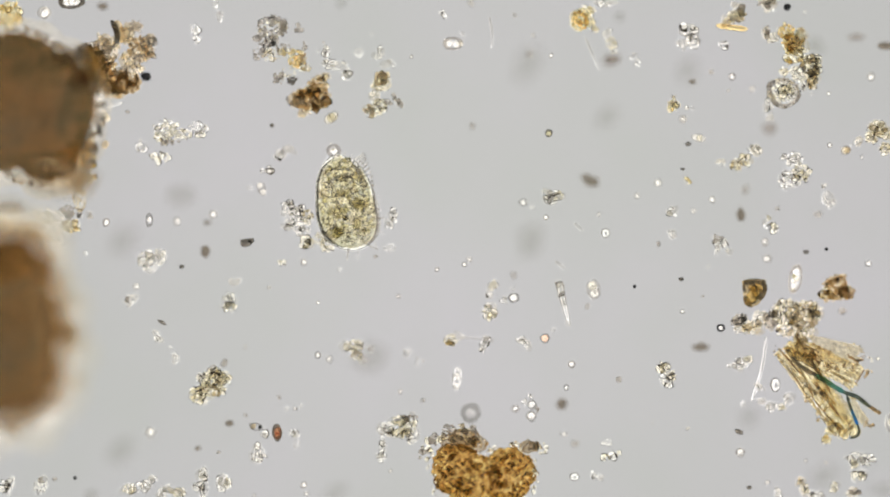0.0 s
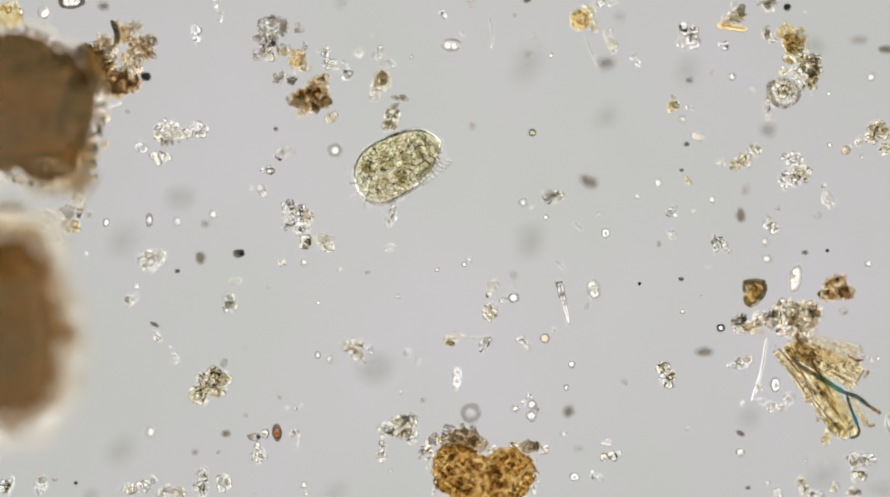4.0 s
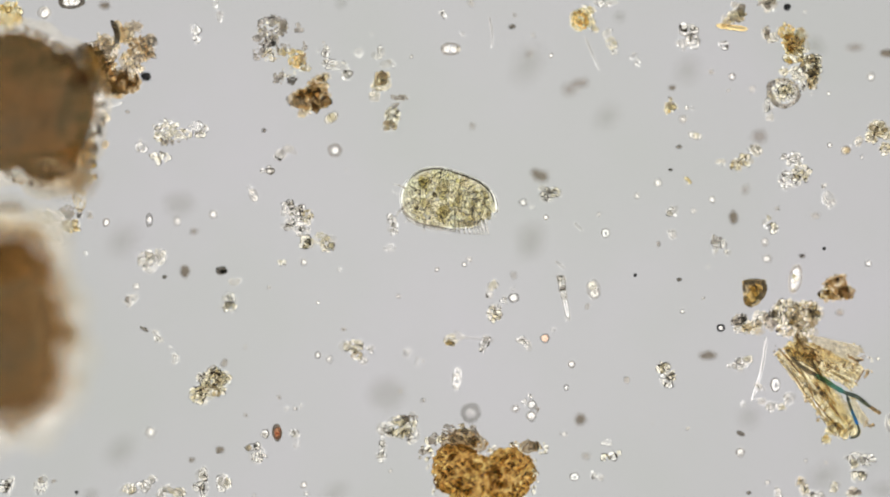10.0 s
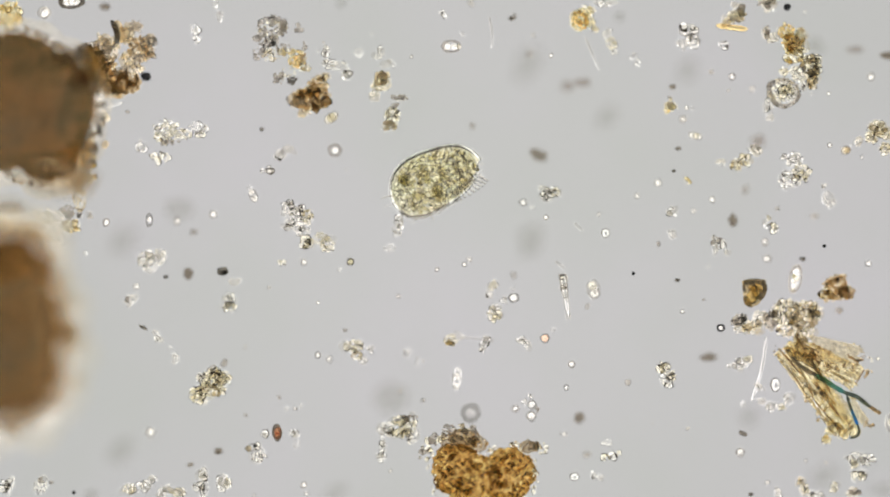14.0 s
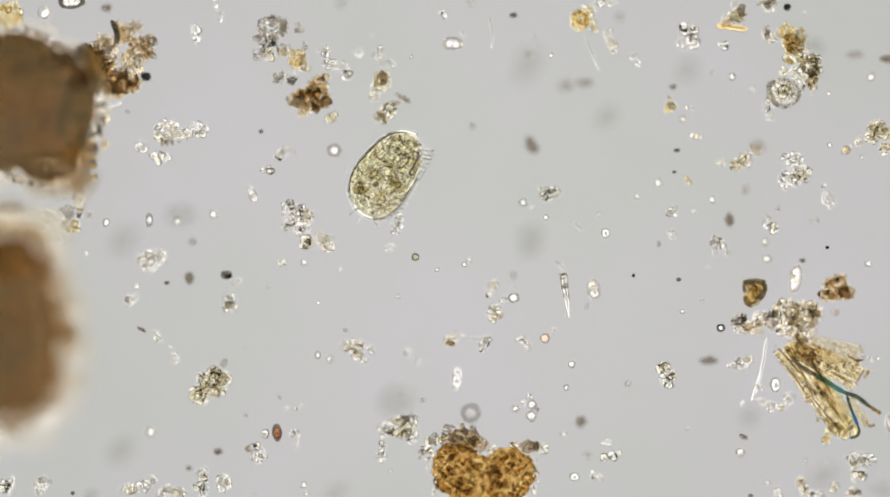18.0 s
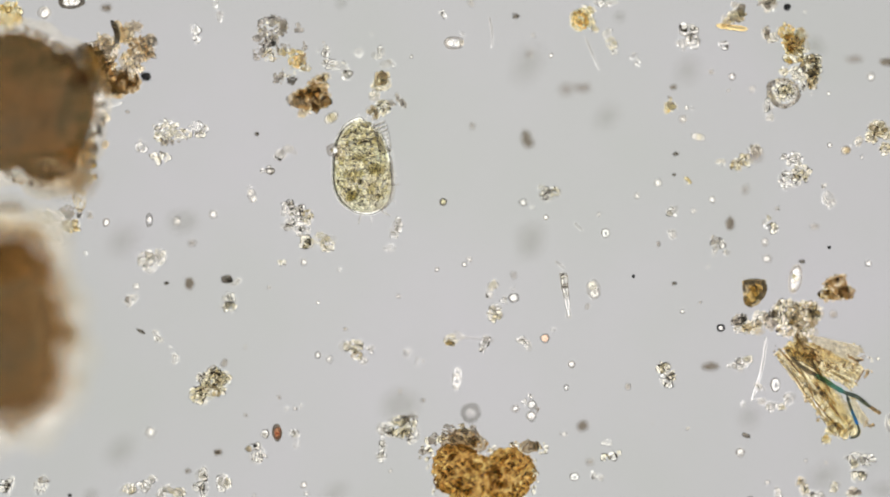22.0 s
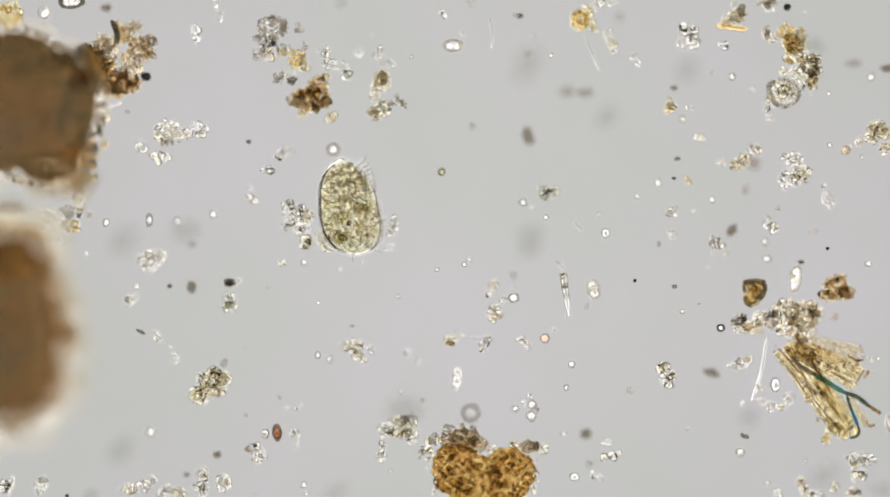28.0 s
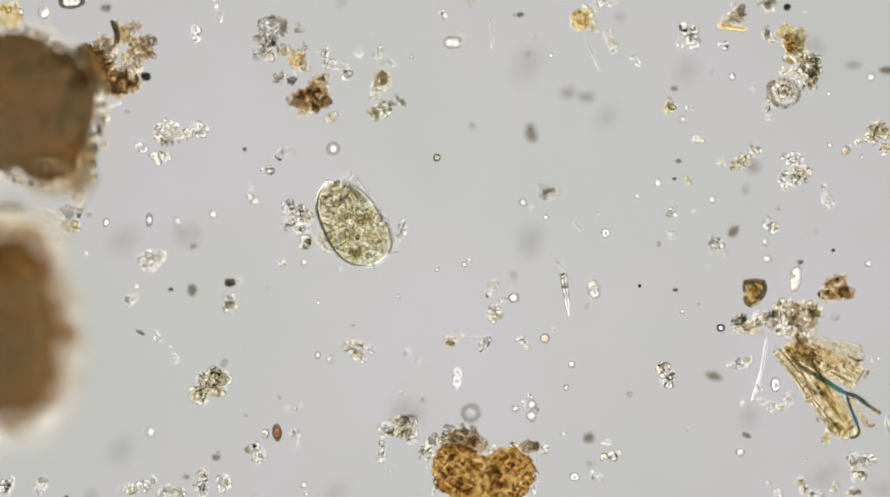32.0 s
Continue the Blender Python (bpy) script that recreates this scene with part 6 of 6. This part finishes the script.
    drift(speck_c, -25, (0, 1040, 318), (1, 1041, 320), (2, 1044, 320), (3.5, 1041, 320), (5.5, 1020, 320), (6, 1012, 320), (6.5, 1001, 320), (7, 989, 320), (8, 960, 320), (9, 943, 316), (10, 951, 309),
          (11, 954, 297), (12, 951, 288), (13, 949, 279), (14, 949, 273), (16.5, 942, 262, -25), (18, 937, 256, -35), (19, 931, 248, -40), (20, 930, 243, -40), (22, 929, 246, -45), (25, 929, 245, -45), (28, 931, 240, -50), (32, 936, 235, -55))
    drift(speck_d, 0, (0, 1074, 106), (2, 1074, 106), (3.5, 1068, 109), (5.5, 1050, 126), (6, 1045, 129), (7, 1030, 141), (8, 1009, 155), (9, 1002, 158), (11, 1003, 156), (13, 1001, 153), (14.5, 999, 151),
          (17, 997, 150), (20, 997, 155), (23, 997, 158), (25, 998, 160), (28, 999, 161), (32, 1000, 163))
    drift(speck_d2, 0, (0, 1080, 104), (2, 1080, 104), (3.5, 1074, 107), (5.5, 1058, 122), (6, 1053, 126), (7, 1040, 134), (8, 1026, 142), (9, 1022, 146), (11, 1024, 146), (13, 1026, 146), (14.5, 1027, 145),
          (17, 1030, 145), (20, 1029, 150), (23, 1026, 157), (25, 1028, 160), (28, 1031, 163), (32, 1033, 171))
    drift(speck_e, 8, (0, 1305, 379), (3.5, 1305, 380), (6, 1300, 382), (8, 1292, 383), (12, 1292, 386), (14, 1291, 389), (17, 1286, 388), (19, 1285, 389), (21, 1286, 392), (23, 1286, 397, -12), (25, 1287, 400, -25), (28, 1289, 406, -40), (32, 1292, 408, -45))
    drift(speck_f, 0, (0, 989, 712), (2, 992, 716), (3.5, 998, 723), (5.5, 1009, 731), (6, 1011, 734), (8, 1018, 739), (10, 1022, 739), (13, 1020, 736), (16.5, 1020, 738), (17, 1021, 741), (20, 1024, 744),
          (22, 1026, 750, -25), (24, 1029, 757, -35), (28, 1032, 764, -45), (32, 1037, 771, -45))
    drift(speck_g, 0, (0, 1234, 612), (1, 1237, 616), (3.5, 1240, 620), (6, 1243, 623), (9, 1246, 626), (13, 1248, 629), (17, 1248, 634), (20, 1250, 640), (22, 1251, 646), (25, 1253, 654, -15), (28, 1253, 657, -20), (32, 1257, 663, -20))
    drift(speck_h, 0, (0, 650, 630), (3.5, 658, 645), (5.5, 666, 664), (6, 668, 668), (7, 672, 677), (9, 678, 692), (12, 684, 698), (14, 688, 702), (18, 696, 708), (22, 704, 716), (25, 708, 722), (32, 715, 732))
    drift(speck_i, 0, (0, 1356, 226), (3.5, 1354, 229), (6, 1350, 231), (7.5, 1343, 235), (9, 1338, 239), (11, 1338, 242), (13, 1336, 246), (16.5, 1336, 256), (19, 1334, 262), (21, 1332, 270), (23, 1330, 276), (25, 1329, 282), (28, 1328, 288), (32, 1327, 294))
    drift(speck_j, 0, (0, 930, -14), (3.5, 928, 0), (5.5, 925, 3), (6, 919, 11), (6.5, 914, 21), (7, 911, 29), (8, 905, 41), (9, 902, 47), (10, 902, 47), (11, 900, 41), (12, 899, 37), (14, 902, 32), (17, 903, 26), (20, 906, 29),
          (23, 910, 29), (25, 913, 28), (28, 915, 28), (32, 916, 26))
    drift(speck_k, 0, (0, 479, 221), (1, 476, 223), (3.5, 486, 227), (6, 478, 227), (8, 464, 226), (10, 465, 230), (14, 461, 228), (17, 461, 231), (20, 455, 233), (23, 451, 238), (25.5, 444, 243), (28, 438, 250), (32, 431, 263))
    drift(speck_l, 0, (0, 1118, 505), (2, 1122, 502), (6, 1129, 496), (8, 1121, 489), (10, 1119, 485), (12, 1115, 482), (17, 1117, 484), (20, 1113, 488), (22, 1116, 487), (25, 1119, 498), (27.5, 1118, 494), (30, 1124, 502), (32, 1127, 504))
    drift(speck_m, 0, (0, 1456, 439), (3, 1458, 443), (6, 1455, 438), (10, 1452, 438), (13, 1452, 433), (17, 1456, 436), (22, 1461, 436), (25, 1459, 440), (28, 1458, 438), (32, 1468, 441))
    drift(speck_n, 0, (0, 1484, 548), (6, 1487, 548), (9, 1481, 551), (14, 1478, 547), (18, 1472, 550), (24, 1468, 556), (32, 1472, 559))
    drift(speck_o, 0, (0, 1090, 669), (3.5, 1100, 674), (6, 1102, 672), (8, 1102, 668), (12, 1106, 672), (18, 1106, 677), (24, 1107, 684), (28, 1110, 689), (32, 1109, 695))
    drift(speck_p, -25, (0, 1302, 761), (6, 1305, 764), (12, 1305, 764), (14, 1309, 764), (17, 1309, 770), (21, 1315, 767), (25, 1311, 769), (32, 1315, 767))
    drift(speck_q, -30, (0, 285, 568), (2, 282, 570), (3.5, 274, 571), (6, 268, 577), (8, 262, 580), (10, 254, 580), (13, 252, 577), (17, 250, 579), (20, 248, 583), (25, 248, 584), (32, 247, 586))
    drift(speck_r, 0, (0, 132, 842), (3.5, 133, 850), (6, 136, 856), (8, 135, 864), (11, 135, 868), (14, 130, 868), (18, 128, 869), (21, 124, 873), (25, 121, 873), (28, 118, 874), (32, 117, 876))
    drift(speck_s, 0, (0, 1200, 492), (8, 1199, 492), (13, 1193, 494), (17, 1196, 492), (20, 1193, 496), (24, 1185, 502), (28, 1188, 505), (32, 1190, 511))
    drift(speck_t, 0, (0, 1238, 522), (6, 1236, 524), (12, 1240, 527), (29, 1230, 536), (32, 1230, 537))
    drift(speck_u, 0, (0, 1420, 444), (6, 1415, 446), (8, 1412, 448), (12, 1414, 454), (32, 1410, 462))
    drift(speck_v, 0, (0, 1320, 859), (6, 1317, 861), (9, 1318, 867), (14, 1323, 871), (20, 1322, 876), (32, 1322, 884))
    drift(speck_w, 0, (0, 1212, 254), (6, 1205, 255), (9, 1197, 258), (14, 1195, 262), (20, 1191, 268), (24, 1190, 275), (29, 1194, 281), (32, 1195, 284))
    drift(speck_x, 0, (0, 1203, 298), (3.5, 1202, 300), (6, 1191, 299), (9, 1181, 299), (14, 1187, 301), (20, 1188, 305), (24, 1187, 311), (32, 1188, 315))
    drift(speck_y, 0, (0, 1441, 378), (6, 1439, 380), (14, 1435, 381), (17, 1436, 387), (20, 1437, 394), (23, 1434, 403), (25, 1433, 409), (32, 1433, 410))
    drift(speck_z, 0, (0, 1013, 782), (3.5, 1018, 789), (6, 1027, 798), (9, 1032, 804), (14, 1034, 801), (20, 1037, 807), (23, 1040, 816), (32, 1041, 818))
    drift(mote_a, 0, (0, 404, 746), (2, 404, 749), (3.5, 400, 760), (6, 394, 776), (8, 394, 784), (9.5, 388, 792), (20, 384, 796), (32, 381, 806))
    drift(mote_b, 0, (0, 348, 790), (6, 341, 801), (12, 336, 815), (24, 330, 832), (32, 328, 840))
    drift(mote_c, 0, (0, 320, 470), (3.5, 314, 476), (6, 303, 484), (10, 290, 488), (14, 292, 488), (17, 294, 498), (25, 293, 500), (28, 299, 504), (32, 301, 510))
    drift(mote_d, 0, (0, 662, 452), (3.5, 650, 478), (5.5, 637, 504), (6, 631, 522), (7, 619, 553), (8, 606, 571), (9, 605, 579), (14, 608, 582), (23, 608, 579), (25, 616, 577), (32, 622, 574))
    drift(mote_e, 0, (0, 365, 392), (6, 354, 400), (8, 341, 407), (14, 341, 409), (17, 338, 424), (25, 338, 429), (32, 341, 435))
    drift(mote_f, 0, (0, 1220, 144), (3, 1219, 141), (6, 1197, 147), (8, 1184, 155), (14, 1185, 153), (32, 1188, 156))
    drift(mote_g, 0, (0, 96, 844), (6, 96, 845), (14, 90, 850), (20, 84, 848), (32, 80, 848))
    drift(mote_h, 0, (0, 181, 11), (3.5, 182, 11), (6, 184, 9), (14, 185, 12), (17, 188, 14), (32, 187, 14))
    drift(haze_a, 0, (0, 318, 345), (6, 318, 352), (12, 315, 364), (20, 320, 385), (29, 328, 409), (32, 330, 414))
    drift(haze_b, 0, (0, 1508, 66), (3.5, 1513, 70), (6, 1508, 77), (9, 1505, 83), (14, 1506, 88), (20, 1505, 101), (25, 1504, 109), (32, 1502, 115))
    drift(side_bar, 0, (0, 1560, 81), (6, 1563, 90), (14, 1565, 98), (20, 1563, 107), (25, 1566, 114), (28, 1565, 121), (32, 1563, 124))
    drift(yellow_floc, 0, (0, 675, 186, -50), (1, 675, 186, -50), (2, 680, 189, -40), (3, 693, 196, -12), (3.5, 694, 197, -4), (6, 695, 197), (12, 694, 197), (14.5, 694, 197), (16.5, 695, 196, -8), (17, 692, 194, -14),
          (18, 690, 190, -30), (19, 684, 186, -46), (21, 681, 187, -48), (23, 681, 188, -48), (32, 682, 189, -45))
    drift(yellow_bead, 0, (0, 1187, 182), (3.5, 1187, 182), (6, 1184, 184), (9, 1182, 185), (17, 1181, 184), (32, 1181, 185))
    drift(round_bead, 0, (0, 588, 266), (2, 590, 265), (14.5, 590, 265), (20, 588, 265), (32, 587, 262))
    drift(pill, 0, (0, 798, 77), (3, 796, 78), (5.5, 795, 84), (7, 795, 87), (11, 794, 86), (14, 795, 82), (18, 798, 77), (22, 800, 76), (25, 799, 77), (27.5, 799, 81), (30, 796, 78), (32, 798, 75))
    drift(bar, -12, (0, 1231, 243), (5.5, 1228, 240), (8, 1225, 239), (20, 1227, 240), (23, 1232, 242), (28, 1233, 243), (32, 1230, 245))
    drift(oval, 20, (0, 461, 333), (3.5, 462, 336), (6, 453, 340), (9, 447, 344), (16.5, 446, 345), (24, 444, 346), (28, 445, 351, 30), (32, 445, 351, 30))
    drift(ring_pair, 0, (0, 451, 752, -10), (2, 450, 754, -10), (3, 448, 763, -5), (6, 447, 775.5), (8, 443, 785), (9, 443, 788, 10), (17, 443, 789, 20), (25, 443, 789, 25), (32, 442, 790, 25))
    drift(needle_cluster, 0, (0, 993, 531, 3), (3.5, 993, 531, 3), (6, 996, 527.4), (9, 994, 522), (13, 996, 519, -2), (20, 997.5, 517, -3), (32, 997.5, 517, -3))
    drift(lemon, 0, (0, 864.5, 544), (3.5, 864.5, 544), (6, 868.5, 547), (8, 872, 547), (17, 873, 547), (32, 873, 547))
    drift(leaf_crystal, 0, (0, 970, 343), (3.5, 970, 343), (6, 964.75, 339.75), (14, 964, 337), (32, 962, 335))
    drift(hooked, 0, (0, 1270, 432), (5.5, 1268, 432), (14, 1267, 434), (32, 1264, 434))
    drift(towed, 0, (0, 690, 388), (2, 690, 382), (6, 689.5, 386.5), (8.5, 692, 390), (9.3, 690, 400, 20), (11, 700, 396, 30), (13, 703, 402, 20), (16.5, 697, 398), (17.5, 700, 400), (19, 702, 392), (20, 705, 400),
          (21.5, 702, 402), (23, 693, 410), (25, 700, 398), (28, 692, 402), (30, 705, 402), (32, 706, 410))


motions()
